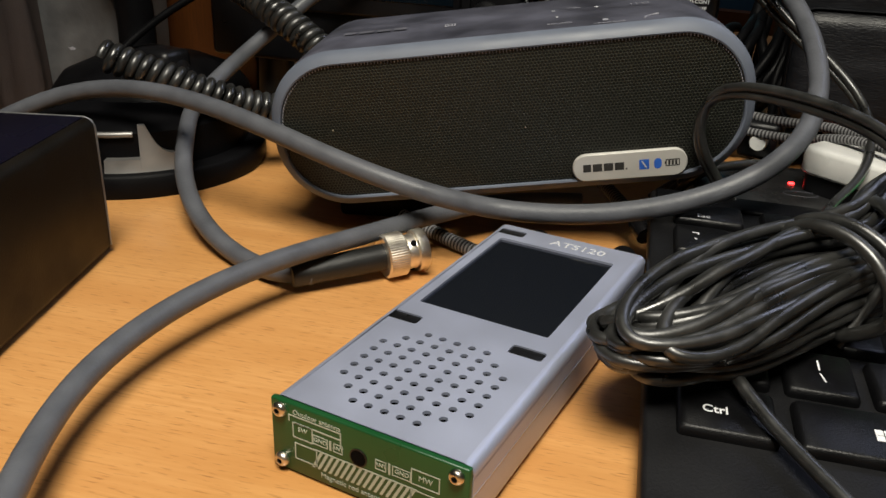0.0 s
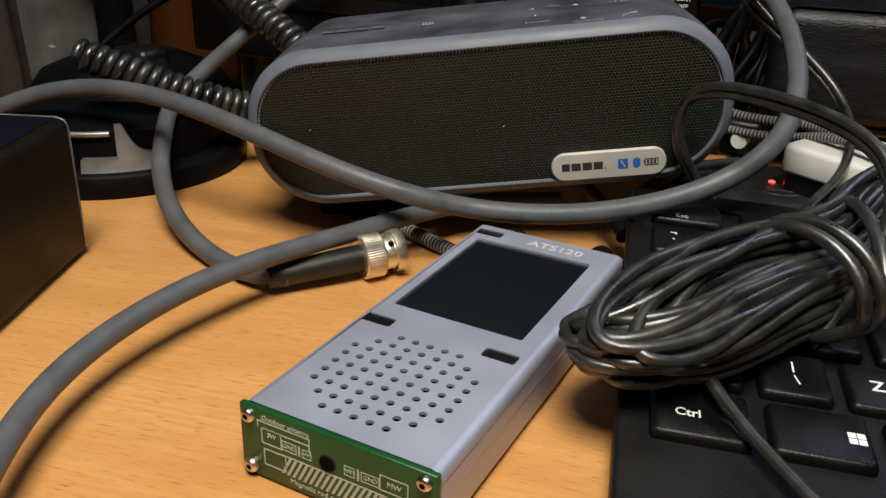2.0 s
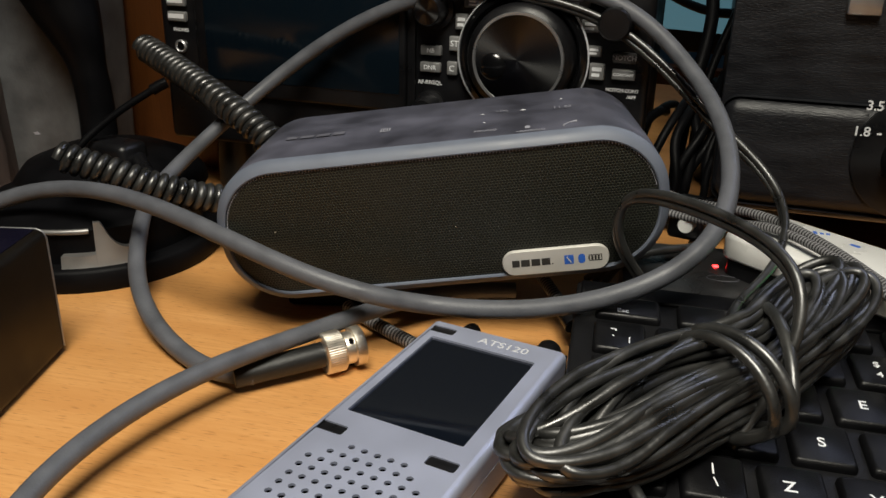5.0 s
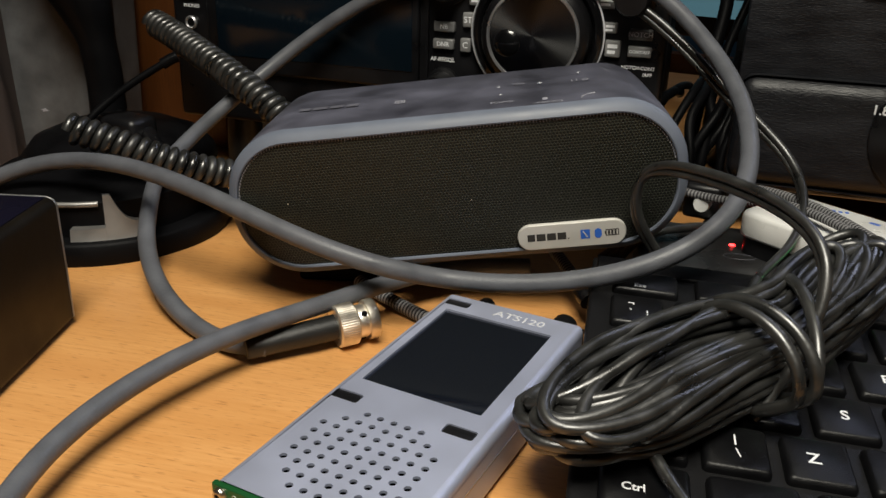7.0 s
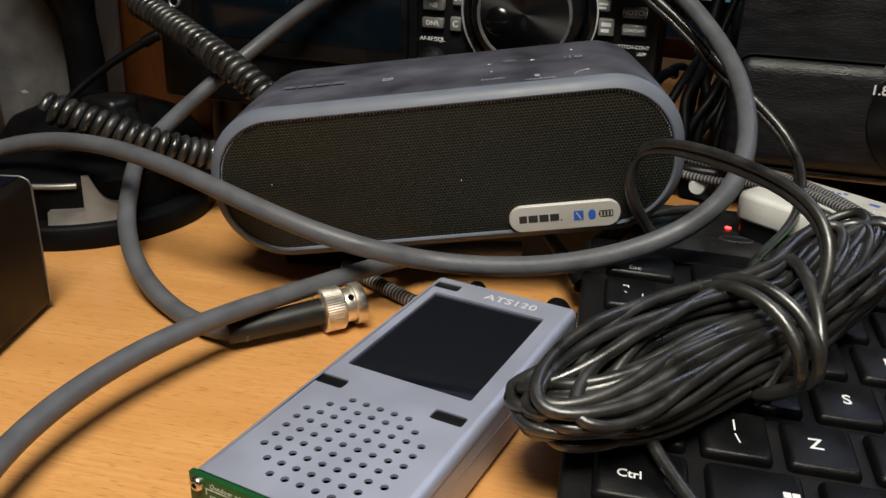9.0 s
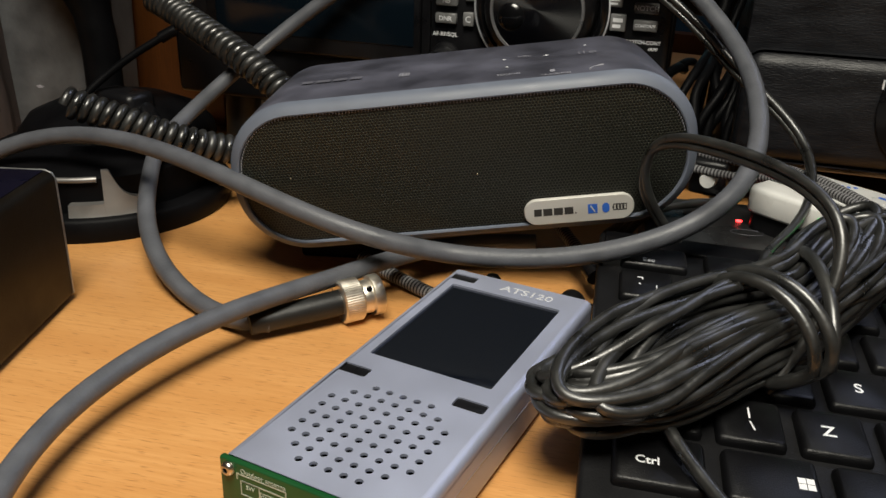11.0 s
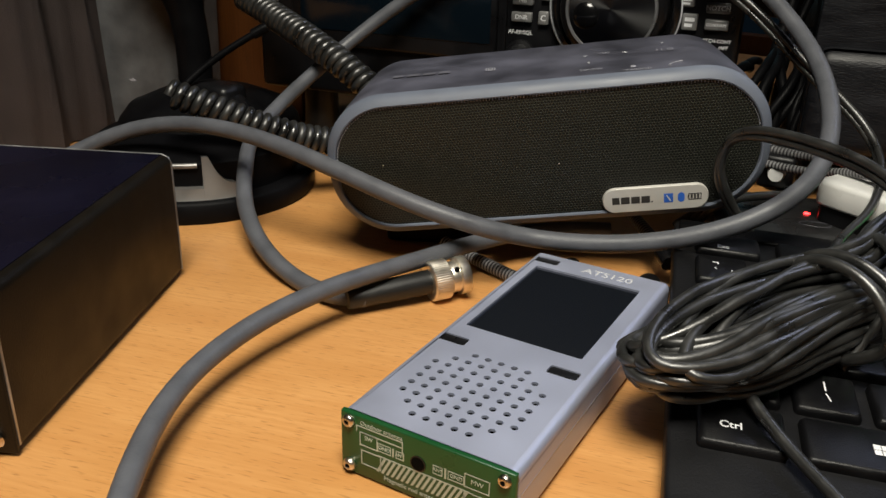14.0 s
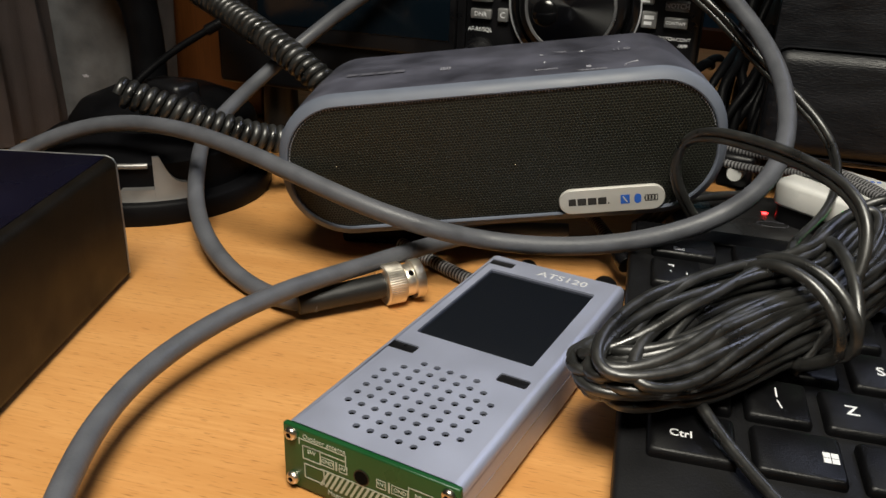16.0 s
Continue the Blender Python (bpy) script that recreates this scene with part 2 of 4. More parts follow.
def rounded(w, h, r, n=8, squash=1.0):
    """The outline of a rounded rectangle, counter-clockwise, round the origin."""
    pts = []
    for cx, cy, a0 in ((w / 2 - r, h / 2 - r * squash, 0), (-w / 2 + r, h / 2 - r * squash, 90), (-w / 2 + r, -h / 2 + r * squash, 180), (w / 2 - r, -h / 2 + r * squash, 270)):
        for i in range(n + 1):
            a = radians(a0 + 90 * i / n)
            pts.append((cx + r * math.cos(a), cy + r * squash * math.sin(a)))
    return pts


def loft(bm, rings, close_first=True, close_last=True):
    made = [[bm.verts.new(p) for p in ring] for ring in rings]
    n = len(made[0])
    for a, b in zip(made, made[1:]):
        for i in range(n):
            bm.faces.new((a[i], a[(i + 1) % n], b[(i + 1) % n], b[i]))
    if close_first:
        bm.faces.new(made[0][::-1])
    if close_last:
        bm.faces.new(made[-1])
    return bm


def lathe(profile, n=32, axis="z", centre=(0, 0, 0), bm=None, lobes=0, depth=0.0, caps=True):
    """Turn (radius, height) pairs round an axis; lobes gives the rim a knurl."""
    bm = bm or bmesh.new()
    c = Vector(centre)
    rings = []
    for k, (r, h) in enumerate(profile):
        ring = []
        for i in range(n):
            a = 2 * math.pi * i / n
            rr = r - (depth if lobes and i % 2 else 0) * (1 if 0 < k < len(profile) - 1 else 0)
            x, y = rr * math.cos(a), rr * math.sin(a)
            ring.append(c + Vector({"z": (x, y, h), "y": (x, h, y), "x": (h, x, y)}[axis]))
        rings.append(ring)
    return loft(bm, rings, caps, caps)


def bspline(ctrl, count):
    """Points along a clamped cubic B-spline."""
    n = len(ctrl)
    kn = [0.0] * 3 + [i / (n - 3) for i in range(n - 2)] + [1.0] * 3
    out = []
    for s in range(count):
        u = min(s / (count - 1), 1 - 1e-9)
        k = max(i for i in range(3, n) if kn[i] <= u)
        d = [Vector(ctrl[j + k - 3]) for j in range(4)]
        for r in range(1, 4):
            for j in range(3, r - 1, -1):
                i = j + k - 3
                w = kn[i + 4 - r] - kn[i]
                a = (u - kn[i]) / w if w else 0
                d[j] = d[j - 1].lerp(d[j], a)
        out.append(d[3])
    return out


def tube(pts, radius, sides=12, bm=None, caps=True, uv=None, closed=False):
    """A round cable along pts; radius may be a function of the fraction along it."""
    bm = bm or bmesh.new()
    pts = [Vector(p) for p in pts]
    n = len(pts)
    rings, up = [], None
    length = 0.0
    lens = []
    for i, p in enumerate(pts):
        if i:
            length += (p - pts[i - 1]).length
        lens.append(length)
        a = pts[(i - 1) % n] if closed else pts[max(i - 1, 0)]
        b = pts[(i + 1) % n] if closed else pts[min(i + 1, n - 1)]
        d = (b - a).normalized()
        if up is None:
            up = Vector((0, 0, 1)) if abs(d.z) < 0.9 else Vector((1, 0, 0))
        up = (up - d * up.dot(d)).normalized()
        side = d.cross(up)
        r = radius(i / (n - 1)) if callable(radius) else radius
        rings.append([bm.verts.new(p + r * (math.cos(2 * math.pi * k / sides) * side + math.sin(2 * math.pi * k / sides) * up)) for k in range(sides)])
    layer = bm.loops.layers.uv.new("UVMap") if uv else None
    pairs = list(zip(range(n), range(1, n))) + ([(n - 1, 0)] if closed else [])
    for i, j in pairs:
        for k in range(sides):
            f = bm.faces.new((rings[i][k], rings[i][(k + 1) % sides], rings[j][(k + 1) % sides], rings[j][k]))
            if uv:
                for loop, (q, kk) in zip(f.loops, ((i, k), (i, k + 1), (j, k + 1), (j, k))):
                    loop[layer].uv = (lens[q] / uv[0], kk / sides * uv[1])
    if caps and not closed:
        bm.faces.new(rings[0][::-1])
        bm.faces.new(rings[-1])
    return bm


def helix(pts, radius, turns, per_turn=14):
    """A coil of that radius round a centre line."""
    n = turns * per_turn
    fine = bspline(pts, 500)
    far = [0.0]
    for p, q in zip(fine, fine[1:]):
        far.append(far[-1] + (q - p).length)
    line, j = [], 0
    for i in range(n + 1):
        want = far[-1] * i / n
        while j < 498 and far[j + 1] < want:
            j += 1
        line.append(fine[j].lerp(fine[j + 1], (want - far[j]) / max(far[j + 1] - far[j], 1e-9)))
    out, up = [], Vector((0, 0, 1))
    for i, p in enumerate(line):
        d = (line[min(i + 1, n)] - line[max(i - 1, 0)]).normalized()
        up = (up - d * up.dot(d)).normalized()
        side = d.cross(up)
        a = 2 * math.pi * i / per_turn
        out.append(p + radius * (math.cos(a) * side + math.sin(a) * up))
    return out


def text_mesh(name, words, size, mat, parent, m, depth=0.00004, stretch=1.0, bold=0.0):
    """Words of the built-in font as a thin mesh, centred at m, reading along its x, up along its y."""
    cu = bpy.data.curves.new(name, "FONT")
    cu.body, cu.size, cu.align_x, cu.align_y, cu.extrude, cu.offset = words, size, "CENTER", "CENTER", depth, bold
    cu.resolution_u = 3
    tmp = bpy.data.objects.new(name, cu)
    scene.collection.objects.link(tmp)
    bpy.context.view_layer.update()
    me = bpy.data.meshes.new_from_object(tmp)
    bpy.data.objects.remove(tmp)
    bpy.data.curves.remove(cu)
    me.transform(m @ Matrix.Diagonal((stretch, 1, 1, 1)))
    me.materials.clear()
    me.materials.append(mat)
    ob = new(name, me)
    ob.parent = parent
    return ob


def flat_bars(bars, thick=0.00006):
    """Thin printed bars (x0, x1, y0, y1) in the plane z = 0."""
    bm = bmesh.new()
    for x0, x1, y0, y1 in bars:
        add_box(bm, x0, x1, y0, y1, 0, thick)
    return bm


def moved(bm, m):
    bmesh.ops.transform(bm, matrix=m, verts=bm.verts)
    return bm


def outline(x0, x1, y0, y1, w):
    return [(x0, x1, y0, y0 + w), (x0, x1, y1 - w, y1), (x0, x0 + w, y0 + w, y1 - w), (x1 - w, x1, y0 + w, y1 - w)]


# ---- the setting ----
def build_setting():
    desk = finish("desk_top", box(-0.75, 0.75, -0.45, 0.62, -0.025, 0.0, bevel=0.002), DESK, smooth=False)
    tagged(desk, "orange beech desk top with short dark flecks", "desk", kind="structure")
    bm = bmesh.new()
    add_box(bm, -0.75, 0.75, 0.622, 0.64, -0.75, 0.016)
    tagged(finish("desk_back_rail", bm, BROWN), "dark brown wooden rail behind the desk", "rail", kind="structure")
    tagged(finish("wall_back", box(-1.6, 1.6, 0.80, 0.90, -0.75, 1.8), TEAL), "dim teal painted wall behind the desk", "wall", kind="structure")
    tagged(finish("wall_front", box(-1.6, 1.6, -2.3, -2.2, -0.75, 1.8), WALLS), "plain painted wall", "wall", kind="structure")
    tagged(finish("wall_left", box(-1.7, -1.6, -2.2, 0.8, -0.75, 1.8), WALLS), "plain painted wall", "wall", kind="structure")
    tagged(finish("wall_right", box(1.6, 1.7, -2.2, 0.8, -0.75, 1.8), WALLS), "plain painted wall", "wall", kind="structure")
    tagged(finish("ceiling", box(-1.7, 1.7, -2.3, 0.9, 1.8, 1.85), WALLS), "plain ceiling", "ceiling", kind="structure")
    tagged(finish("floor", box(-1.7, 1.7, -2.3, 0.9, -0.80, -0.75), BROWN), "dark wooden floor", "floor", kind="structure")
    panel = finish("brown_panel", box(-0.36, -0.2235, 0.200, 0.214, 0.0005, 0.5, bevel=0.001), BROWN)
    tagged(panel, "reddish-brown wooden panel standing behind the radio", "panel")
    # cloth with deep folds
    bm = bmesh.new()
    nx, nz = 260, 24
    grid = []
    for i in range(nx + 1):
        u = i / nx
        col = []
        for k in range(nz + 1):
            v = k / nz
            fold = 0.012 * math.sin(u * 34 + 1.2 * math.sin(v * 3)) + 0.006 * math.sin(u * 150 + 2.5 * math.sin(v * 4)) + 0.003 * math.sin(u * 340 + v * 9)
            if u < 0.7:
                x, y = -0.568 + 0.28 * u / 0.7 + 0.7 * fold, -0.268 + 0.33 * u / 0.7 + 0.7 * fold
            else:
                x, y = -0.288 - 0.065 * (u - 0.7) / 0.3 + 0.7 * fold * (1 - u) / 0.3, 0.062 + 0.24 * (u - 0.7) / 0.3
            col.append(bm.verts.new((x + 0.006 * math.sin(v * 5 + u * 20), y, 0.001 + 0.52 * v)))
        grid.append(col)
    for i in range(nx):
        for k in range(nz):
            bm.faces.new((grid[i][k], grid[i + 1][k], grid[i + 1][k + 1], grid[i][k + 1]))
    bmesh.ops.solidify(bm, geom=bm.faces[:], thickness=0.0012)
    tagged(finish("curtain", bm, CURTAIN), "dark brownish cloth hanging in soft folds", "curtain")


build_setting()


# ---- pocket receiver on the desk ----
def build_receiver():
    X0, X1, Y0, Y1, Z0, Z1 = -0.0047, 0.0425, -0.0533, 0.0600, 0.0006, 0.0180
    dev = thing("pocket_radio", None, "blue-grey aluminium pocket radio with green end plate, lying on desk", "radio")
    cx, cz = (X0 + X1) / 2, (Z0 + Z1) / 2
    w, h = X1 - X0, Z1 - Z0
    # extruded shell: open top plate is separate, for its holes
    bm = bmesh.new()
    prof = rounded(w, h, 0.0022, 4)
    keep = [(px_ + cx, pz + cz) for px_, pz in prof]
    rings = [[(x, y, min(z, Z1 - 0.0031)) for x, z in keep] for y in (Y0 + 0.0012, Y1)]
    loft(bm, rings)
    part("shell", bm, ALU, dev)
    # top plate with the sound holes and openings cut through
    centre = (0.0187, -0.0300)
    holes = []
    for row in range(-4, 5):
        for col in range(-4, 5):
            if abs(row) + abs(col) <= 6:
                holes.append((centre[0] + col * 0.0039, centre[1] + row * 0.0040, 0.00096))
    bm = bmesh.new()
    edges = []

    def ring(points):
        vs = [bm.verts.new((x, y, Z1)) for x, y in points]
        es = [bm.edges.new((vs[i], vs[(i + 1) % len(vs)])) for i in range(len(vs))]
        edges.extend(es)
        return vs

    rr = 0.0022
    outer = ring([(X0 + rr, Y0 + 0.0012), (X1 - rr, Y0 + 0.0012), (X1 - rr, Y1), (X0 + rr, Y1)])
    loops = [ring([(x + r * math.cos(2 * math.pi * k / 12), y + r * math.sin(2 * math.pi * k / 12)) for k in range(12)]) for x, y, r in holes]
    sx0, sx1, sy0, sy1 = 0.0002, 0.0360, 0.0000, 0.0497
    loops.append(ring([(sx0 + (sx1 - sx0) / 2 + a, sy0 + (sy1 - sy0) / 2 + b) for a, b in rounded(sx1 - sx0, sy1 - sy0, 0.0006, 3)]))
    slots = [(0.0012, -0.0090), (0.0345, -0.0090), (0.0015, 0.0550)]
    for x, y in slots:
        loops.append(ring([(x + a, y + b) for a, b in rounded(0.0086, 0.0042, 0.0008, 3)]))
    bmesh.ops.triangle_fill(bm, use_beauty=True, use_dissolve=False, edges=edges)
    for vs in loops:
        low = [bm.verts.new((v.co.x, v.co.y, Z1 - 0.00075)) for v in vs]
        for i in range(len(vs)):
            bm.faces.new((vs[i], vs[(i + 1) % len(vs)], low[(i + 1) % len(vs)], low[i]))
    # rounded long edges of the plate
    for sgn, xe in ((-1, X0 + rr), (1, X1 - rr)):
        prev = None
        for k in range(6):
            a = radians(90 * k / 5)
            x, z = xe + sgn * rr * math.sin(a), Z1 - rr + rr * math.cos(a)
            cur = (bm.verts.new((x, Y0 + 0.0012, z)), bm.verts.new((x, Y1, z)))
            if prev:
                bm.faces.new((prev[0], prev[1], cur[1], cur[0]))
            prev = cur
        x = xe + sgn * rr
        low = (bm.verts.new((x, Y0 + 0.0012, Z1 - 0.0034)), bm.verts.new((x, Y1, Z1 - 0.0034)))
        bm.faces.new((prev[0], prev[1], low[1], low[0]))
    part("top_plate", bm, ALU, dev, "blue-grey anodised plate with a round field of sound holes")
    part("sound_cloth", box(centre[0] - 0.018, centre[0] + 0.018, centre[1] - 0.017, centre[1] + 0.017, Z1 - 0.0030, Z1 - 0.0024), HOLE, dev)
    bm = box(sx0 - 0.0004, sx1 + 0.0004, sy0 - 0.0004, sy1 + 0.0004, Z1 - 0.0026, Z1 - 0.0007)
    part("screen", bm, SCREEN, dev, "dark switched-off display glass")
    for x, y in slots:
        bm = bmesh.new()
        loft(bm, [[(x + a, y + b, z) for a, b in rounded(0.0082 - i, 0.0038 - i, 0.0007, 3)] for z, i in ((Z1 - 0.0030, 0), (Z1 - 0.0003, 0), (Z1 - 0.0002, 0.0004))])
        part("button", bm, BLACK, dev, "black oblong button")
    # seam along the sides
    for x in (X0 - 0.00003, X1 + 0.00003):
        part("seam", box(x - 0.00008, x + 0.00008, Y0 + 0.001, Y1, cz + 0.0008, cz + 0.0012), EDGE, dev, "thin bright seam line")
    # green circuit-board end plate
    plate = part("end_plate", box(X0, X1, Y0 - 0.0004, Y0 + 0.0012, Z0, Z1, bevel=0.0004), GREEN, dev, "green circuit-board plate with white print")
    part("far_plate", box(X0, X1, Y1, Y1 + 0.0012, Z0, Z1 - 0.0012, bevel=0.0004), MATT, dev)
    face = pose(X0, Y0 - 0.00042, 0.0, 90, 0, 0)
    top = Z1
    bars = [(0.0046, 0.0180, top - 0.0030, top - 0.0027), (0.0046, 0.0049, top - 0.0044, top - 0.0030), (0.0177, 0.0180, top - 0.0062, top - 0.0030), (0.0060, 0.0177, top - 0.0046, top - 0.0043)]
    bars += outline(0.0056, 0.0108, top - 0.0082, top - 0.0044, 0.00025) + outline(0.0108, 0.0146, top - 0.0080, top - 0.0056, 0.0002) + [(0.0150, 0.0155, top - 0.0080, top - 0.0056)]
    bars += outline(0.0160, 0.0183, top - 0.0080, top - 0.0058, 0.0002)
    bars += outline(0.0262, 0.0288, top - 0.0080, top - 0.0056, 0.0002) + [(0.0293, 0.0298, top - 0.0082, top - 0.0054)] + outline(0.0302, 0.0345, top - 0.0080, top - 0.0056, 0.0002) + outline(0.0345, 0.0410, top - 0.0082, top - 0.0044, 0.00025)
    bars += outline(0.0060, 0.0118, top - 0.0136, top - 0.0094, 0.00025) + outline(0.0345, 0.0415, top - 0.0140, top - 0.0094, 0.00025)
    part("print_outline", moved(flat_bars(bars), face), SILK, plate, "white printed outlines")
    slant = Matrix(((1, 0.5, 0, -0.5 * (top - 0.0118)), (0, 1, 0, 0), (0, 0, 1, 0), (0, 0, 0, 1)))
    bm = bmesh.new()
    for i in range(17):
        x = 0.0115 + i * 0.0014
        add_box(bm, x, x + 0.0007, top - 0.0140, top - 0.0096, 0, 0.00006, m=face @ slant)
    part("print_hatching", bm, SILK, plate, "row of white printed stripes")
    bm = bmesh.new()
    add_box(bm, 0.0108, 0.0360, top - 0.0095, top - 0.0092, 0, 0.00006, m=face)
    part("print_line", bm, SILK, plate)
    for words, x, z, s in (("Outdoor antenna", 0.0118, top - 0.0019, 0.0017), ("SW", 0.0082, top - 0.0058, 0.0016), ("GND", 0.0127, top - 0.0068, 0.0015), ("ANT", 0.0171, top - 0.0069, 0.0013),
                           ("ANT", 0.0275, top - 0.0068, 0.0013), ("GND", 0.0324, top - 0.0068, 0.0015), ("MW", 0.0378, top - 0.0063, 0.0018), ("Magnetic rod antenna", 0.0205, top - 0.0153, 0.0018)):
        text_mesh("print", words, s, SILK, plate, face @ pose(x, z, 0.00002))
    bm = lathe([(0.0021, -0.0003), (0.0021, 0.0), (0.0018, 0.0), (0.0018, 0.003)], 20, "y", (X0 + 0.0222, Y0 - 0.0003, top - 0.0070))
    part("jack_ring", bm, BLACK, plate, "black rim of a round jack socket")
    part("jack_hole", lathe([(0.0018, -0.00065), (0.0008, -0.0006)], 18, "y", (X0 + 0.0222, Y0, top - 0.0070)), HOLE, plate)
    for x in (X0 + 0.0026, X1 - 0.0026):
        for z in (Z1 - 0.0022, Z0 + 0.0024):
            bm = lathe([(0.0017, 0.0), (0.0017, -0.0005), (0.0014, -0.0011), (0.0008, -0.00135), (0.0007, -0.00135), (0.0006, -0.0006)], 20, "y", (x, Y0 - 0.0004, z))
            s = part("screw", bm, STEEL, dev, "small round-headed hex screw")
            part("socket", lathe([(0.00062, -0.00125), (0.0001, -0.0012)], 6, "y", (x, Y0 - 0.0004, z)), HOLE, s)
    text_mesh("model_print", "ATS120", 0.0050, PRINT, dev, pose(0.0232, 0.0545, Z1 + 0.00002), stretch=1.06, bold=0.00005)
    # sockets and knob on the far end
    for x, r, l, mat in ((0.0045, 0.0031, 0.011, BLACK), (0.0190, 0.0028, 0.006, BLACK), (0.0330, 0.0042, 0.011, BLACK)):
        bm = lathe([(r * 0.8, 0.0), (r * 0.8, l * 0.3), (r, l * 0.3), (r, l * 0.9), (r * 0.85, l), (0.0003, l)], 24, "y", (x, Y1 + 0.0015, 0.0108))
        part("end_knob", bm, mat, dev, "glossy black round knob")


build_receiver()


# ---- wireless speaker ----
def build_speaker():
    m = Matrix.Translation((-0.0124, 0.0766, 0.0467)) @ Matrix.Rotation(radians(24.67), 4, "Z") @ Matrix.Rotation(radians(2.92), 4, "X") @ Matrix.Rotation(radians(-8.04), 4, "Y")
    spk = thing("wireless_speaker", m, "slate-grey oblong wireless speaker with black grille, propped at a tilt", "speaker")
    W, H, D, R = 0.1584, 0.0538, 0.0664, 0.0244

    def ring(inset, y, lift=0.0):
        return [(x, y, z + lift) for x, z in rounded(W - 2 * inset, H - 2 * inset, R - inset, 14)]

    bm = bmesh.new()
    loft(bm, [ring(0.0003, 0.0043), ring(0.0001, 0.0053), ring(0.0002, 0.02), ring(0.0010, 0.040), ring(0.0022, D - 0.003), ring(0.0040, D - 0.0008), ring(0.006, D)])
    part("body", bm, SPK, spk, "slate soft-touch shell with greasy smears")
    bm = bmesh.new()
    loft(bm, [ring(0.0042, 0.0013), ring(0.0040, 0.0004), ring(0.0035, 0.0002), ring(0.0024, 0.0008), ring(0.0012, 0.0019), ring(0.0004, 0.0031), ring(0.0, 0.0045), ring(0.004, 0.0045)], False, False)
    part("rim", bm, RIM, spk, "lighter blue-grey bevelled rim")
    bm = bmesh.new()
    loft(bm, [ring(0.0042, 0.0013), ring(0.006, 0.0011), ring(0.012, 0.0008)], False, True)
    part("grille", bm, GRILLE, spk, "black perforated metal grille")
    # glints on the punched edge along the grille's upper border, as pale grey blocks
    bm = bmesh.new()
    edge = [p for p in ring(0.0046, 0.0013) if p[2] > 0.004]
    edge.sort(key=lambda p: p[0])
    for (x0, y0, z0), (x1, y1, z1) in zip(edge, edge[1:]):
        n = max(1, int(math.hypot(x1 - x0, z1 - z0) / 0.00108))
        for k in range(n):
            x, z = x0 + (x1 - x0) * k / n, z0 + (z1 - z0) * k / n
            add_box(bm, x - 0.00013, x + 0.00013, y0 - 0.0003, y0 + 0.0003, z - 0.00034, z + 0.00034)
    part("grille_glints", bm, GREYPRINT, spk, "row of pale blocks painted as glints on the punched edge", smooth=False)
    # little bright fixing dots in the grille
    for x, z in ((-0.0578, 0.0012), (0.0058, -0.0032), (0.0594, -0.0100)):
        part("grille_dot", lathe([(0.00035, 0.0002), (0.0003, 0.0), (0.0001, -0.0001)], 8, "y", (x, 0.0007, z)), STEEL, spk)
    # badge
    bx, bz = 0.0390, -0.0187
    bm = bmesh.new()
    loft(bm, [[(bx + x, y, bz + z) for x, z in rounded(0.0372 - i, 0.0094 - i, 0.0046 - i / 2, 10)] for y, i in ((0.0016, 0), (-0.0002, 0), (-0.0006, 0.0006))])
    badge = part("badge", bm, BADGE, spk, "silver rounded badge with dark marks")
    face = pose(bx, -0.00062, bz, 90, 0, 0)
    # brand word as plain blocks
    bars = [(-0.0152, -0.0126, -0.0013, 0.0013), (-0.0121, -0.0090, -0.0013, 0.0013), (-0.0085, -0.0054, -0.0013, 0.0013), (-0.0049, -0.0019, -0.0013, 0.0013), (-0.0014, -0.0009, -0.0013, -0.0008)]
    part("brand_mark", moved(flat_bars(bars), face), INK, badge, "dark word mark")
    part("blue_mark", moved(flat_bars([(0.0030, 0.0062, -0.0017, 0.0017)]), face), BLUEINK, badge, "small blue square mark")
    part("pale_slash", moved(flat_bars([(-0.00022, 0.00022, -0.0014, 0.0014)]), face @ pose(0.0046, 0, 0.00007, 0, 0, 32)), BADGE, badge)
    bm = bmesh.new()
    loft(bm, [[(0.0090 + a, b, z) for a, b in rounded(0.0024, 0.0036, 0.0012, 6)] for z in (0, 0.00006)])
    part("blue_oval_mark", moved(bm, face), BLUEINK, badge, "small blue oval mark")
    part("battery_mark", moved(flat_bars(outline(0.0115, 0.0160, -0.0012, 0.0012, 0.0003) + [(0.0112, 0.0115, -0.0005, 0.0005), (0.0123, 0.0130, -0.0008, 0.0008), (0.0134, 0.0141, -0.0008, 0.0008), (0.0145, 0.0152, -0.0008, 0.0008)]), face), INK, badge)
    # marks on the top
    top = pose(0, 0, H / 2 + 0.00002)
    for words, x, y, s in (("SOUND", 0.0189, 0.0117, 0.0023), ("PAIRING", 0.0348, 0.0066, 0.0023), ("VOL", 0.0249, 0.0343, 0.0024), ("+", 0.0325, 0.0323, 0.0042), ("-", 0.0178, 0.0326, 0.0050)):
        text_mesh("top_mark", words, s, WHITE if words in "+-" else GREYPRINT, spk, top @ pose(x, y, 0))
    for x, y in ((0.0182, 0.0210), (0.0466, 0.0415)):
        part("top_light", moved(flat_bars([(x, x + 0.0007, y, y + 0.0008)]), top), WHITE, spk, "tiny white indicator dot")
    bm = flat_bars([(0.0435, 0.0438, 0.0335, 0.0360), (0.0452, 0.0455, 0.0333, 0.0363), (0.0472, 0.0494, 0.0337, 0.0340), (0.0472, 0.0494, 0.0355, 0.0358), (0.0472, 0.0475, 0.0337, 0.0358), (0.0491, 0.0494, 0.0337, 0.0358)])
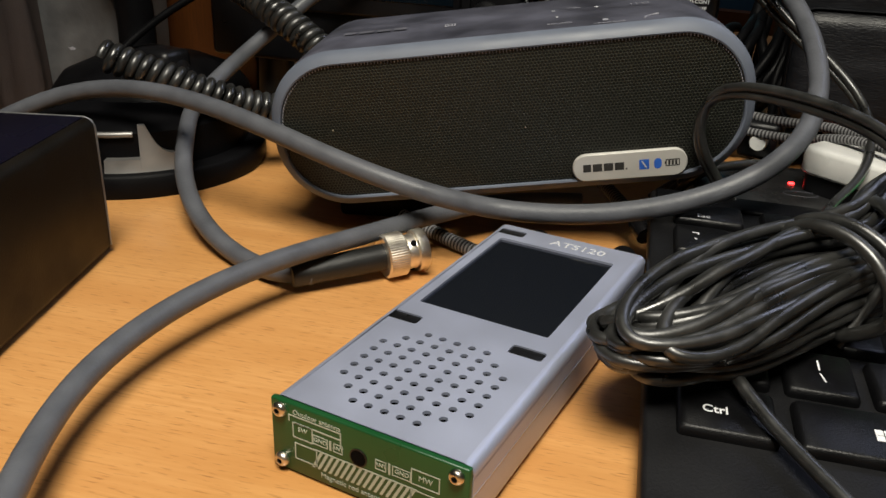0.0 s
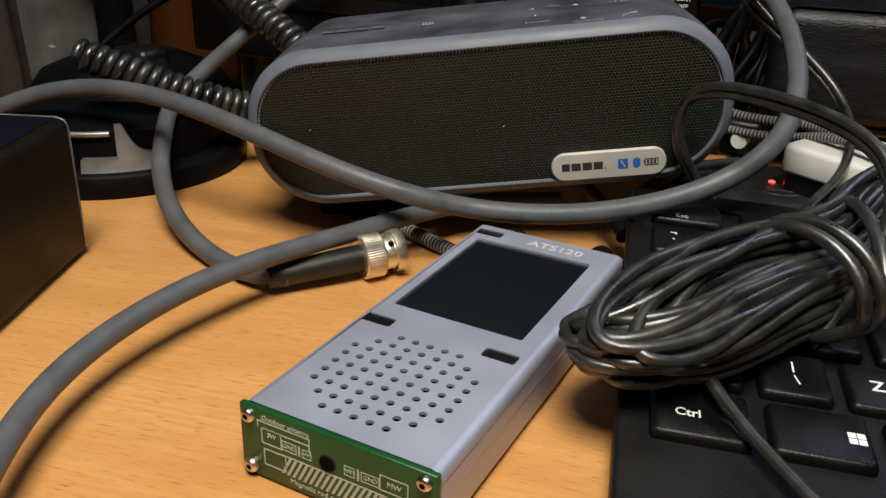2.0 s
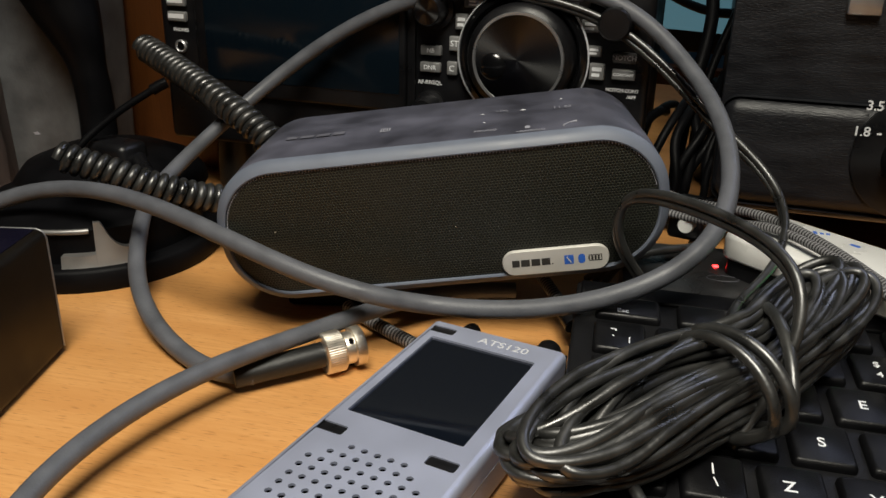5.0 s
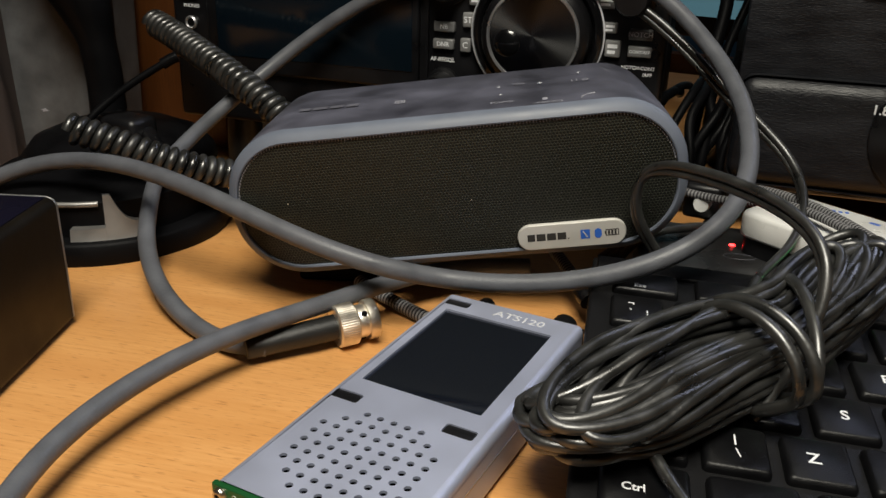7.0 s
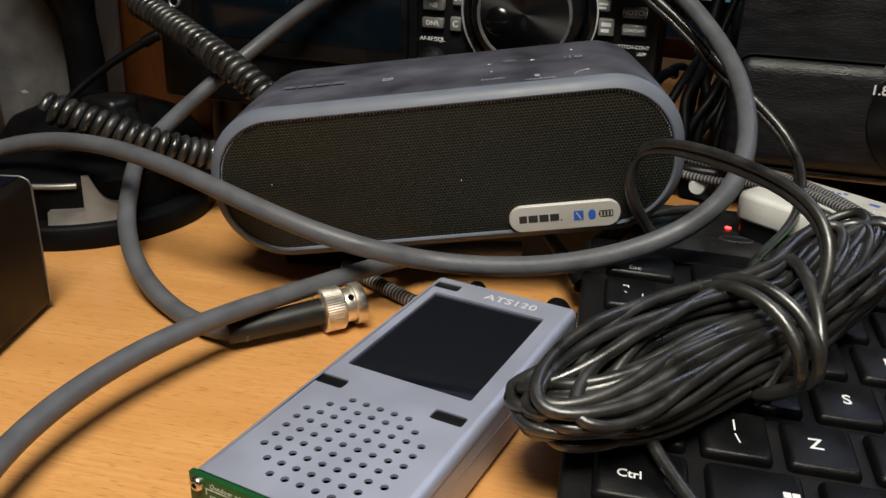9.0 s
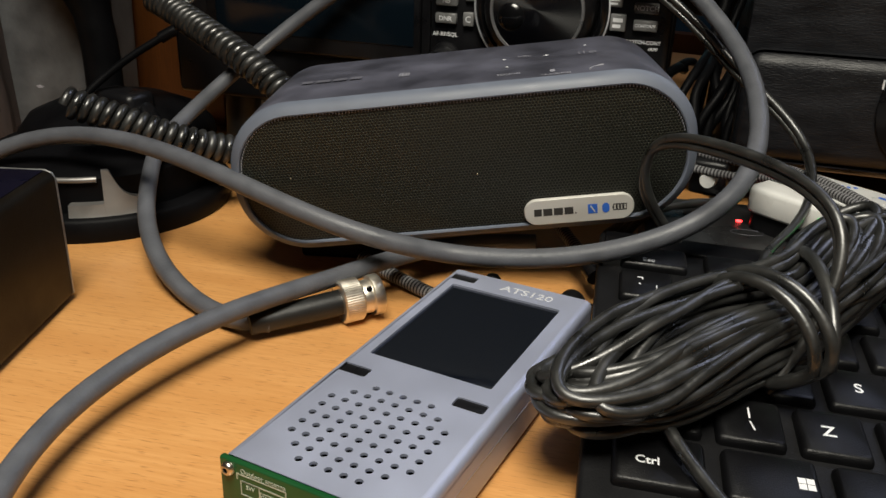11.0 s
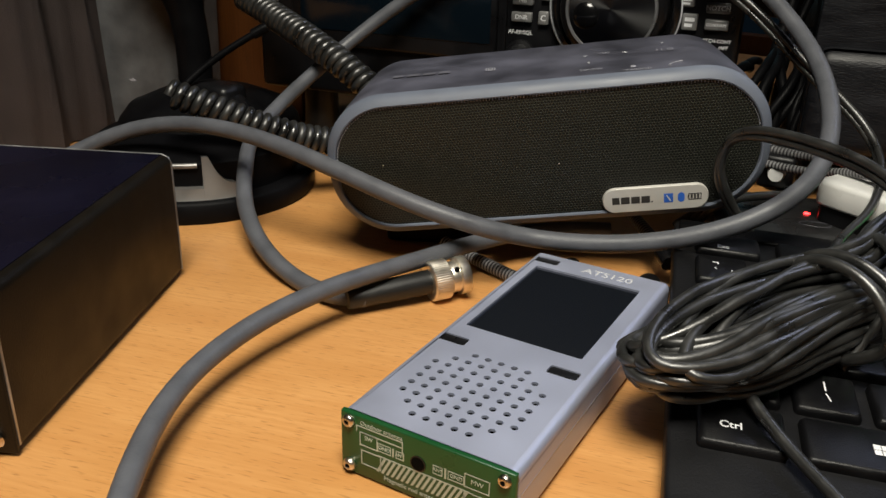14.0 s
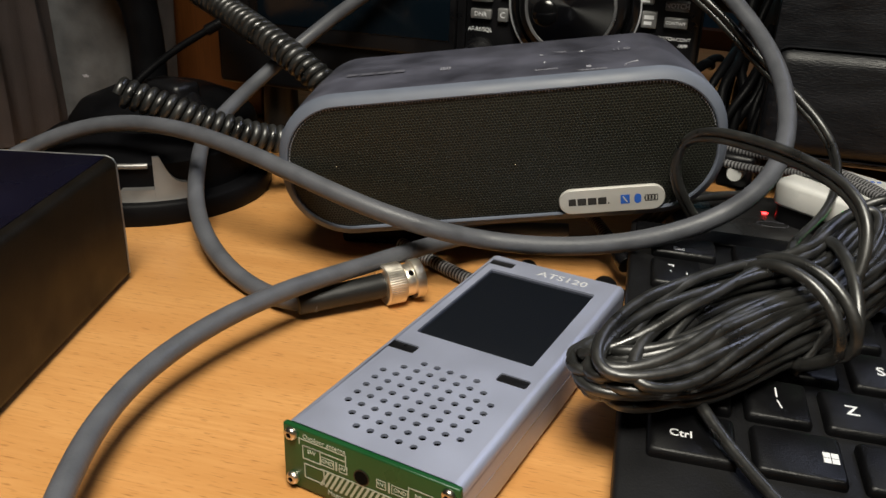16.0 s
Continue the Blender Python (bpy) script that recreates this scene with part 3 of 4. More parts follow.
    part("power_mark", moved(bm, top @ pose(0.0002, -0.0036, 0)), GREYPRINT, spk)
    bm = tube(bspline([(0.0450, 0.0142, 0), (0.0455, 0.0162, 0), (0.0472, 0.0178, 0), (0.0498, 0.0182, 0)], 12), lambda f: 0.00016 + 0.0002 * abs(2 * f - 1), 6)
    part("call_mark", moved(bm, top @ pose(0.0003, -0.0060, 0)), GREYPRINT, spk)
    bm = flat_bars(outline(-0.0191, -0.0155, 0.0234, 0.0270, 0.0004) + [(-0.0182, -0.0178, 0.0241, 0.0263), (-0.0168, -0.0164, 0.0241, 0.0263), (-0.0178, -0.0168, 0.0250, 0.0254)])
    part("touch_mark", moved(bm, top), GREYPRINT, spk, "small square touch mark")
    bm = bmesh.new()
    loft(bm, [[(0.0333 + a, 0.0109 + b, z) for a, b in rounded(0.0018, 0.0030, 0.0009, 5)] for z in (0, 0.00006)])
    part("link_mark", moved(bm, top), GREYPRINT, spk)
    part("link_dash", moved(flat_bars([(0.0292, 0.0304, 0.0065, 0.0068)]), top), GREYPRINT, spk)
    bars = [(-0.0544, -0.0502, 0.0258, 0.0288), (-0.0492, -0.0440, 0.0258, 0.0288), (-0.0430, -0.0380, 0.0258, 0.0288), (-0.0370, -0.0326, 0.0258, 0.0288)]
    part("top_word_mark", moved(flat_bars(bars), top), FAINT, spk, "faint grey word mark")
    for x in (-0.05, 0.05):
        part("foot", lathe([(0.004, 0), (0.004, -0.001), (0.0034, -0.0014)], 16, "z", (x, 0.025, -H / 2 + 0.0002)), RUBBER, spk)
    # plain block added in the dark under the speaker, so that it rests on something
    pack = thing("speaker_prop", Matrix.Translation((-0.0124, 0.0766, 0)) @ Matrix.Rotation(radians(24.67), 4, "Z"), "flat black block added under the speaker to prop it", "battery pack")
    part("case", box(-0.060, -0.022, 0.024, 0.058, 0.0003, 0.0138, bevel=0.002, segments=3), MATT, pack)


build_speaker()


# ---- cables ----
B_LINE = [(-0.0477, 0.0181, 0.0055), (-0.0533, 0.0146, 0.0061), (-0.0640, 0.0158, 0.0033), (-0.0826, 0.0204, 0.0032), (-0.1041, 0.0274, 0.0082), (-0.1267, 0.0435, 0.0163), (-0.1430, 0.0650, 0.0258), (-0.1509, 0.0768, 0.0319), (-0.1583, 0.1155, 0.0435), (-0.1468, 0.1534, 0.0666), (-0.1095, 0.1692, 0.0968), (-0.0622, 0.1774, 0.1153), (-0.0194, 0.1884, 0.1192), (0.0158, 0.1929, 0.1112), (0.0434, 0.1815, 0.0921), (0.0654, 0.1579, 0.0752), (0.0758, 0.1299, 0.0580), (0.0748, 0.1047, 0.0457), (0.0609, 0.0880, 0.0347), (0.0393, 0.0801, 0.0256), (0.0180, 0.0744, 0.0208), (0.0009, 0.0694, 0.0195), (-0.0126, 0.0651, 0.0199), (-0.0231, 0.0521, 0.0254), (-0.0518, 0.0407, 0.0335), (-0.1211, 0.0495, 0.0451), (-0.1893, 0.0506, 0.0408), (-0.2171, 0.0226, 0.0204), (-0.2271, -0.0208, 0.0018)]
A_LINE = [(0.0058, 0.1057, 0.013), (-0.0145, 0.0939, 0.0135), (-0.0292, 0.0726, 0.0135), (-0.0391, 0.041, 0.0138), (-0.05, 0.0108, 0.0148), (-0.0555, -0.019, 0.015), (-0.0555, -0.0468, 0.0135), (-0.0484, -0.0715, 0.0125), (-0.031, -0.0982, 0.0118), (-0.0075, -0.1252, 0.0125), (0.025, -0.153, 0.0171)]
BLACK_1 = [(0.057, 0.107, 0.0237), (0.0449, 0.1003, 0.0394), (0.0437, 0.0967, 0.0545), (0.0502, 0.0927, 0.0642), (0.0641, 0.0857, 0.0663), (0.0817, 0.0762, 0.0663), (0.0972, 0.0653, 0.0642), (0.1063, 0.0554, 0.058), (0.1075, 0.0478, 0.0460), (0.1040, 0.0420, 0.0330), (0.1000, 0.0370, 0.0240), (0.0970, 0.0340, 0.0180)]
BLACK_2 = [(-0.0450, 0.1800, 0.1150), (-0.0182, 0.1860, 0.1125), (0.0067, 0.1880, 0.1060), (0.0246, 0.1880, 0.0955), (0.0407, 0.1840, 0.0845), (0.0545, 0.1800, 0.0730), (0.0672, 0.1780, 0.0640), (0.0817, 0.1753, 0.0531), (0.0909, 0.165, 0.0438), (0.094, 0.1471, 0.036), (0.0916, 0.123, 0.031), (0.0850, 0.0990, 0.0299), (0.0860, 0.0780, 0.0300), (0.0900, 0.0600, 0.0280)]
BRAID_R = [(0.0371, 0.1870, 0.036), (0.0471, 0.1837, 0.033), (0.0656, 0.1806, 0.0345), (0.0841, 0.1702, 0.0375), (0.1029, 0.1533, 0.0375), (0.1217, 0.1297, 0.0370), (0.1406, 0.0996, 0.0368), (0.165, 0.065, 0.034)]


def build_cables():
    cab = thing("coax_cable", None, "grey coaxial cable looped round the speaker with a nickel bayonet plug", "cable")
    part("sheath", tube(bspline(B_LINE, 240), 0.0033, 14), GREYPVC, cab, "grey smooth plastic sheath")
    # plug: along the desk, from boot to mouth
    a, b = Vector((-0.0521, 0.0135, 0.0060)), Vector((-0.0269, 0.0490, 0.0079))
    d = (b - a).normalized()
    turn = d.to_track_quat("X", "Z").to_matrix().to_4x4()
    root = Matrix.Translation(a) @ turn
    L = (b - a).length
    nut0 = L - 0.0140
    part("boot", moved(lathe([(0.0034, -0.0005), (0.0037, 0.0), (0.0039, 0.010), (0.0042, 0.020), (0.0043, nut0), (0.003, nut0)], 24, "x"), root), RUBBER, cab, "black shrink sleeve")
    bm = lathe([(0.0046, nut0), (0.0066, nut0), (0.0072, nut0 + 0.0005), (0.0072, nut0 + 0.0064), (0.0066, nut0 + 0.0070), (0.0056, nut0 + 0.0074)], 112, "x", lobes=1, depth=0.00016)
    nut = part("coupling_nut", moved(bm, root), NICKEL, cab, "knurled nickel coupling nut", smooth=False)
    bm = lathe([(0.0054, nut0 + 0.0073), (0.0056, nut0 + 0.0080), (0.0056, nut0 + 0.0104), (0.0068, nut0 + 0.0106), (0.0070, nut0 + 0.0136), (0.0066, nut0 + 0.0140), (0.0052, nut0 + 0.0140), (0.0050, nut0 + 0.009)], 36, "x")
    part("bayonet_ring", moved(bm, root), NICKEL, cab, "nickel bayonet sleeve")
    for k in range(3):
        ang = 2 * math.pi * k / 3 + 0.7
        bm = lathe([(0.0010, 0.0053), (0.0010, 0.0060), (0.0006, 0.0062)], 12, "z", (nut0 + 0.0092, 0, 0))
        part("bayonet_slot", moved(bm, root @ Matrix.Rotation(ang, 4, "X")), HOLE, cab)
    part("centre_pin", moved(lathe([(0.0007, nut0 + 0.008), (0.0007, nut0 + 0.0128), (0.0003, nut0 + 0.0135)], 10, "x"), root), NICKEL, cab)

    cab2 = thing("coax_cable", None, "grey coaxial cable lying in a wide arc on the desk", "cable")
    part("sheath", tube(bspline(A_LINE, 120), 0.0031, 14), GREYPVC, cab2)

    for name_line in (BLACK_1, BLACK_2):
        w = thing("thin_black_wire", None, "thin glossy black wire looping in the air", "wire")
        part("sheath", tube(bspline(name_line, 90), 0.0015, 10), BLACKPVC, w)
        n = len(name_line)
        twin = [Vector(p) + Vector((-0.0012, 0.0010, -0.0026)) * min(1.0, 0.5 + 2.2 * i / n) * max(0.0, min(1.0, 2.4 - 3.2 * i / n)) for i, p in enumerate(name_line)]
        part("second_core", tube(bspline(twin, 90), 0.0014, 10), BLACKPVC, w)
    def braided(label, ctrl, r=0.0019):
        c = thing("braided_cable", None, label, "cable")
        part("sleeve", tube(bspline(ctrl, 120), r, 14, uv=(0.00075, 10)), BRAID, c)
        return c

    braided("black and grey braided cable crossing the white box", BRAID_R)
    braided("black and grey braided cable beside another one", [(0.0300, 0.180, 0.030), (0.0450, 0.176, 0.0295), (0.060, 0.172, 0.0300), (0.072, 0.168, 0.0320), (0.084, 0.160, 0.0372), (0.100, 0.147, 0.0385), (0.118, 0.126, 0.0385), (0.140, 0.092, 0.037)], 0.0017)
    braided("black and grey braided cable slipping under the speaker", [(-0.052, 0.078, 0.004), (-0.038, 0.0725, 0.0034), (-0.022, 0.068, 0.0028), (-0.008, 0.064, 0.0026), (0.002, 0.0625, 0.0026)], 0.0025)
    c = braided("short braided cable with a metal plug under the speaker", [(0.006, 0.124, 0.016), (0.014, 0.115, 0.0155), (0.022, 0.106, 0.014), (0.0275, 0.1005, 0.0128)], 0.0024)
    bm = tube([(0.0275, 0.1005, 0.0128), (0.0290, 0.0988, 0.0122), (0.0320, 0.0955, 0.0108), (0.0335, 0.0940, 0.0102)], lambda f: 0.0033 if f > 0.1 else 0.0026, 18)
    part("plug", bm, BLACK, c, "dark metal plug")


build_cables()


def build_coils():
    c = thing("coiled_cord", None, "glossy black coiled microphone cord", "cord")
    lower = [(-0.1735, 0.0545, 0.0515), (-0.164, 0.062, 0.0470), (-0.155, 0.068, 0.0430), (-0.148, 0.075, 0.0380), (-0.140, 0.083, 0.0340), (-0.135, 0.092, 0.0300), (-0.128, 0.104, 0.0260), (-0.112, 0.116, 0.0270)]
    upper = [(-0.212, 0.142, 0.08), (-0.205, 0.1405, 0.0785), (-0.1892, 0.1363, 0.0745), (-0.1606, 0.1265, 0.068), (-0.1398, 0.1236, 0.0601), (-0.1224, 0.1234, 0.0505), (-0.1076, 0.1259, 0.0393), (-0.0972, 0.1327, 0.0283)]
    part("lower_coil", tube(helix(lower, 0.0046, 23), 0.0019, 10), BLACKPVC, c)
    part("upper_coil", tube(helix(upper, 0.0050, 33), 0.0020, 10), BLACKPVC, c)
    t = thing("microphone_lead", None, "thin dark lead with a small plug", "lead")
    part("lead", tube(bspline([(-0.174, 0.112, 0.0700), (-0.180, 0.107, 0.0655), (-0.186, 0.102, 0.0610), (-0.196, 0.092, 0.0510), (-0.201, 0.082, 0.0420), (-0.203, 0.078, 0.0300)], 40), 0.0017, 10), MATT, t)
    part("plug", tube([(-0.1765, 0.1100, 0.0682), (-0.1735, 0.1125, 0.0704), (-0.1715, 0.1145, 0.0716)], 0.0025, 12), MATT, t)


build_coils()


# ---- hank of black wire ----
def build_hank():
    hank = thing("wire_hank", None, "wound hank of glossy black wire lying over the keyboard", "wire")
    rnd = random.Random(7)
    o, e = Vector((0.0555, -0.0125, 0.0)), Vector((0.1205, 0.1030, 0.0))
    ax = (e - o).normalized()
    lat = Vector((ax.y, -ax.x, 0))
    L = (e - o).length
    deck = lambda p: max(0.0188 * min(1.0, max(0.0, (0.058 - p.x) / 0.014)), 0.0155 + 0.1 * (-(p.x - 0.1138) * 0.2756 + (p.y - 0.0279) * 0.961) - 0.03 * (p.x - 0.1138))

    def width(a):
        s = a / L
        pinch = math.exp(-((s - 0.60) / 0.16) ** 2)
        return 0.0182 * (1 - 0.36 * pinch) * (0.92 if s < 0.6 else 0.86)

    R = 0.00150
    for i in range(54):
        half = rnd.uniform(0.0065, 0.0130)
        mid = rnd.uniform(-1, 1) * (0.0165 - half)
        if i < 4:
            half, mid = 0.0165 - 0.0006 * i, 0.0004 * i
        a0, a1 = rnd.uniform(0.0, 0.016), L - rnd.uniform(0.0, 0.026)
        if i < 3:
            a0 = 0.0015 * i
        high = (rnd.uniform(0.05, 1.0), rnd.uniform(0.05, 1.0))
        ph, skew, cross = rnd.uniform(0, 6.28), rnd.uniform(-0.006, 0.006), rnd.uniform(-0.35, 0.28)
        pts = []
        for k in range(96):
            th = 2 * math.pi * k / 96
            s = 0.5 - 0.5 * math.cos(th)
            a = a0 + (a1 - a0) * s
            squeeze = width(a) / 0.0182
            near = min(1.0, min(a - a0, a1 - a) / (half * 1.9 + 0.006))
            side = math.copysign(math.sqrt(max(0.0, 1 - (1 - near) ** 2)), math.sin(th))
            w = 0.5 + 0.5 * math.sin(th)
            w0 = high[0] * w + high[1] * (1 - w)
            if cross > 0.25:
                side *= math.cos(math.pi * min(1.0, max(0.0, (s - 0.25) / 0.5)))
            b = (mid + half * side) * squeeze + 0.0008 * math.sin(2 * th + ph) - 0.0016 + 0.0055 * math.exp(-((a / L - 0.60) / 0.16) ** 2) + skew * (s - 0.5) + 0.0050 * (1 - min(1.0, s / 0.55)) * (w0 - 0.5)
            p = o + ax * a + lat * b
            droop = 0.66 + 0.34 * min(1.0, (a - a0 + 0.004) / 0.030) ** 0.8
            dome = math.sqrt(max(0.02, 1 - (b / 0.0195) ** 2))
            z = deck(p) + 0.0020 + 0.0240 * dome * droop * (high[0] * w + high[1] * (1 - w)) * (1 - 0.2 * (1 - squeeze)) + 0.020 * max(0.0, s - 0.62)
            pts.append(Vector((p.x, p.y, max(z, deck(p) + R))))
        part("strand", tube(pts, R, 9, closed=True), BLACKPVC, hank)
    # turns that bind the waist
    for a, tilt, big in ((0.0600, 0.001, 1.0), (0.0645, 0.002, 1.05), (0.0800, -0.0125, 1.0)):
        pts = []
        for j in range(48):
            th = 2 * math.pi * j / 48
            p = o + ax * (a + tilt * math.cos(th) + 0.0015 * math.sin(th)) + lat * (0.0072 + 0.0168 * big * math.cos(th) + 0.009 * min(0.0, math.sin(th)))
            z = deck(p) + 0.0135 + 0.0140 * big * math.sin(th)
            pts.append(Vector((p.x, p.y, max(z, deck(p) + 0.0045))))
        part("binding_turn", tube(pts, 0.0017, 10, closed=True), BLACKPVC, hank)
    tail = [(0.074, 0.012, 0.0200), (0.0775, 0.0060, 0.0200), (0.0810, 0.0015, 0.0188), (0.0900, -0.0065, 0.0158), (0.1010, -0.0160, 0.0140), (0.1120, -0.0255, 0.0126), (0.1280, -0.0400, 0.0100)]
    part("loose_end", tube(bspline(tail, 50), 0.0016, 12), BLACKPVC, hank)


build_hank()


# ---- keyboard ----
def build_keyboard():
    m = Matrix.Translation((0.1138, 0.0279, 0.0155)) @ Matrix.Rotation(radians(16.0), 4, "Z") @ Matrix.Rotation(radians(5.88), 4, "X") @ Matrix.Rotation(radians(1.82), 4, "Y")
    kb = thing("keyboard", m, "black keyboard with white legends, tilted up at the back", "keyboard")
    U = 0.0195
    z = -0.0026
    case = part("case", box(-3.03 * U, 8.0 * U, -5.2 * U, 4.85 * U, z - 0.0075, z, bevel=0.0014, segments=3), CASE, kb, "dark grey grained case")
    part("back_edge", box(-2.95 * U, 8.0 * U, 4.30 * U, 4.80 * U, z - 0.001, z + 0.0012, bevel=0.0008), MATT, kb)
    for x in (-2.4, 7.0):
        part("foot", box(x * U, (x + 0.9) * U, 3.9 * U, 4.4 * U, z - 0.0190, z - 0.0074, bevel=0.0008), MATT, kb)

    def key(cx, cy, w=1.0, d=1.0, legend=()):
        hw, hd = (w * U - 0.0032) / 2, (d * U - 0.0030) / 2
        bm = bmesh.new()
        rings = []
        for zz, ins in ((z, 0.0), (z + 0.0012, 0.0), (-0.0003, 0.0005), (0.0, 0.0010)):
            rings.append([(cx * U + x, cy * U + y, zz) for x, y in rounded(2 * (hw - ins), 2 * (hd - ins), 0.0013, 3)])
        loft(bm, rings)
        k = part("key", bm, KEYCAP, kb)
        for words, dx, dy, s in legend:
            text_mesh("legend", words, s, WHITE, k, pose(cx * U + dx, cy * U + dy, 0.00003), bold=0.00006)
        return k

    big = 0.0052
    rows = {
        -1: [(-2.125, 1.25, (("Ctrl", -0.0027, -0.0010, 0.0034),)), (-0.85, 1.25, ()), (0.30, 1.0, ()), (1.4, 1.0, ()), (4.5, 5.0, ())],
        0: [(-2.13, 1.25, (("shift", 0, 0, 0.0032),)), (-1.0, 1.0, (("|", 0, 0.0028, 0.0042), ("\\", 0.0004, -0.0024, 0.0042))), (0.0, 1.0, (("Z", -0.0011, 0, big),)), (1.0, 1.0, (("X", 0, 0, big),)), (2.0, 1.0, (("C", 0, 0, big),)), (3.0, 1.0, (("V", 0, 0, big),)), (4.0, 1.0, ())],
        1: [(-1.88, 1.75, ()), (-0.5, 1.0, (("A", 0, 0, big),)), (0.5, 1.0, (("S", 0, 0, big),)), (1.5, 1.0, (("D", 0, 0, big),)), (2.5, 1.0, (("F", 0, 0, big),)), (3.5, 1.0, ())],
        2: [(-2.0, 1.5, ()), (-0.75, 1.0, (("Q", 0, 0, big),)), (0.25, 1.0, (("W", 0, 0, big),)), (1.25, 1.0, (("E", 0, 0, big),)), (2.25, 1.0, (("R", 0, 0, big),)), (3.25, 1.0, ())],
        3: [(-2.25, 1.0, (("\u00ac", -0.0020, 0.0026, 0.0038), ("`", -0.0020, -0.0022, 0.0042), ("\u00a6", 0.0030, -0.0022, 0.0036))), (-1.25, 1.0, (("1", -0.001, -0.002, 0.004),)), (-0.25, 1.0, (("2", -0.001, -0.002, 0.004),)), (0.75, 1.0, (("3", -0.001, -0.002, 0.004),)), (1.75, 1.0, (("$", -0.0012, 0.0026, 0.0038), ("4", -0.0012, -0.0026, 0.0038))), (2.75, 1.0, (("%", -0.0012, 0.0026, 0.0038), ("5", -0.0012, -0.0026, 0.0038)))],
    }
    for r, keys in rows.items():
        for cx, w, legend in keys:
            key(cx, r, w, 1.0, legend)
    key(-2.12, 3.92, 1.25, 0.78, (("Esc", -0.0018, -0.0032, 0.0030),))
    for i in range(6):
        key(-0.85 + i * 1.1, 3.92, 1.05, 0.78)
    # window mark on its key
    bm = bmesh.new()
    for i in (0, 1):
        for j in (0, 1):
            add_box(bm, -0.57 * U + i * 0.0019, -0.57 * U + i * 0.0019 + 0.0017, -1.10 * U + j * 0.0019, -1.10 * U + j * 0.0019 + 0.0017, 0.00001, 0.00006)
    part("four_pane_mark", bm, WHITE, kb, "four white squares")


build_keyboard()


# ---- transceiver behind ----
def build_transceiver():
    m = Matrix.Translation((-0.2025, 0.163, 0.0)) @ Matrix.Rotation(radians(9), 4, "Z")
    rig = thing("radio_transceiver", m, "black desktop radio transceiver with a large tuning dial", "radio")
    part("cabinet", box(-0.012, 0.226, 0.012, 0.105, 0.034, 0.128, bevel=0.002), MATT, rig)
    part("front_panel", box(-0.016, 0.230, 0.0, 0.014, 0.030, 0.132, bevel=0.003, segments=3), BLACK, rig, "black front panel with grey buttons")
    for x in (0.01, 0.20):
        for y in (0.02, 0.09):
            part("foot", lathe([(0.009, 0.0), (0.010, 0.004), (0.009, 0.0345)], 20, "z", (x, y, 0.0)), RUBBER, rig)
    scr = part("display_frame", box(0.006, 0.119, -0.0030, 0.002, 0.056, 0.130, bevel=0.0015), BLACK, rig, "raised black display frame")
    part("display", box(0.012, 0.116, -0.0034, -0.0026, 0.064, 0.128, bevel=0.0004), DISPLAY, scr, "dark glossy display")
    part("panel_lip", box(0.122, 0.1235, -0.0022, 0.001, 0.036, 0.130), BLACK, rig)
    # dial
    c = (0.1745, 0.0, 0.0859)
    part("dial_ring", lathe([(0.0294, 0.002), (0.0294, -0.003), (0.0282, -0.0050), (0.0262, -0.0054), (0.0252, -0.004)], 64, "y", c, caps=False), GLOSS, rig, "glossy dark dial surround")
    part("dial_trim", lathe([(0.0296, -0.001), (0.0300, -0.0036), (0.0294, -0.0042), (0.0290, -0.001)], 64, "y", c, caps=False), PRINT, rig, "thin bright ring round the dial")
    dial = part("tuning_dial", lathe([(0.0244, -0.002), (0.0240, -0.0085), (0.0228, -0.0105), (0.0206, -0.0116), (0.0196, -0.0112)], 96, "y", c, lobes=1, depth=0.0003), BLACK, rig, "large knurled tuning dial")
    part("dial_face", lathe([(0.0193, -0.0108), (0.0191, -0.01175), (0.0002, -0.0117)], 96, "y", c), KNOB, dial, "turned dark metal face")
    part("dial_edge", lathe([(0.0206, -0.0115), (0.0203, -0.0123), (0.0193, -0.0123), (0.0190, -0.0116)], 96, "y", c, caps=False), SATIN, dial, "bright chamfer")
    part("finger_dimple", lathe([(0.0060, -0.0117), (0.0056, -0.0121), (0.0044, -0.0128), (0.0024, -0.0133), (0.0001, -0.0135)], 40, "y", (c[0] - 0.0112, 0, c[2] - 0.0036)), GLOSS, dial, "shiny black finger dimple")
    # knobs
    for x, z, r in ((0.1309, 0.0600, 0.0075), (0.1327, 0.1045, 0.0090), (0.2150, 0.1035, 0.0095), (0.2170, 0.0620, 0.0075)):
        k = part("knob", lathe([(r, 0.001), (r, -0.002), (r * 0.78, -0.0025), (r * 0.74, -0.012), (r * 0.66, -0.0132), (r * 0.64, -0.0130)], 40, "y", (x, 0, z), lobes=1, depth=0.0002), BLACK, rig, "black control knob")
        part("knob_face", lathe([(r * 0.645, -0.0128), (r * 0.64, -0.0131), (0.0001, -0.0131)], 40, "y", (x, 0, z)), KNOB if r == 0.0090 else BLACK, k)
    front = pose(0, -0.0021, 0, 90, 0, 0)

    def button(x, z, w, h, words="", mat=BLACK, ink=WHITE):
        b = part("button", box(x - w / 2, x + w / 2, -0.0022, 0.002, z - h / 2, z + h / 2, bevel=0.0006), mat, rig)
        if words:
            text_mesh("legend", words, min(h * 0.62, 1.45 * w / len(words)), ink, b, pose(x, -0.00225, z, 90, 0, 0), bold=0.00004)

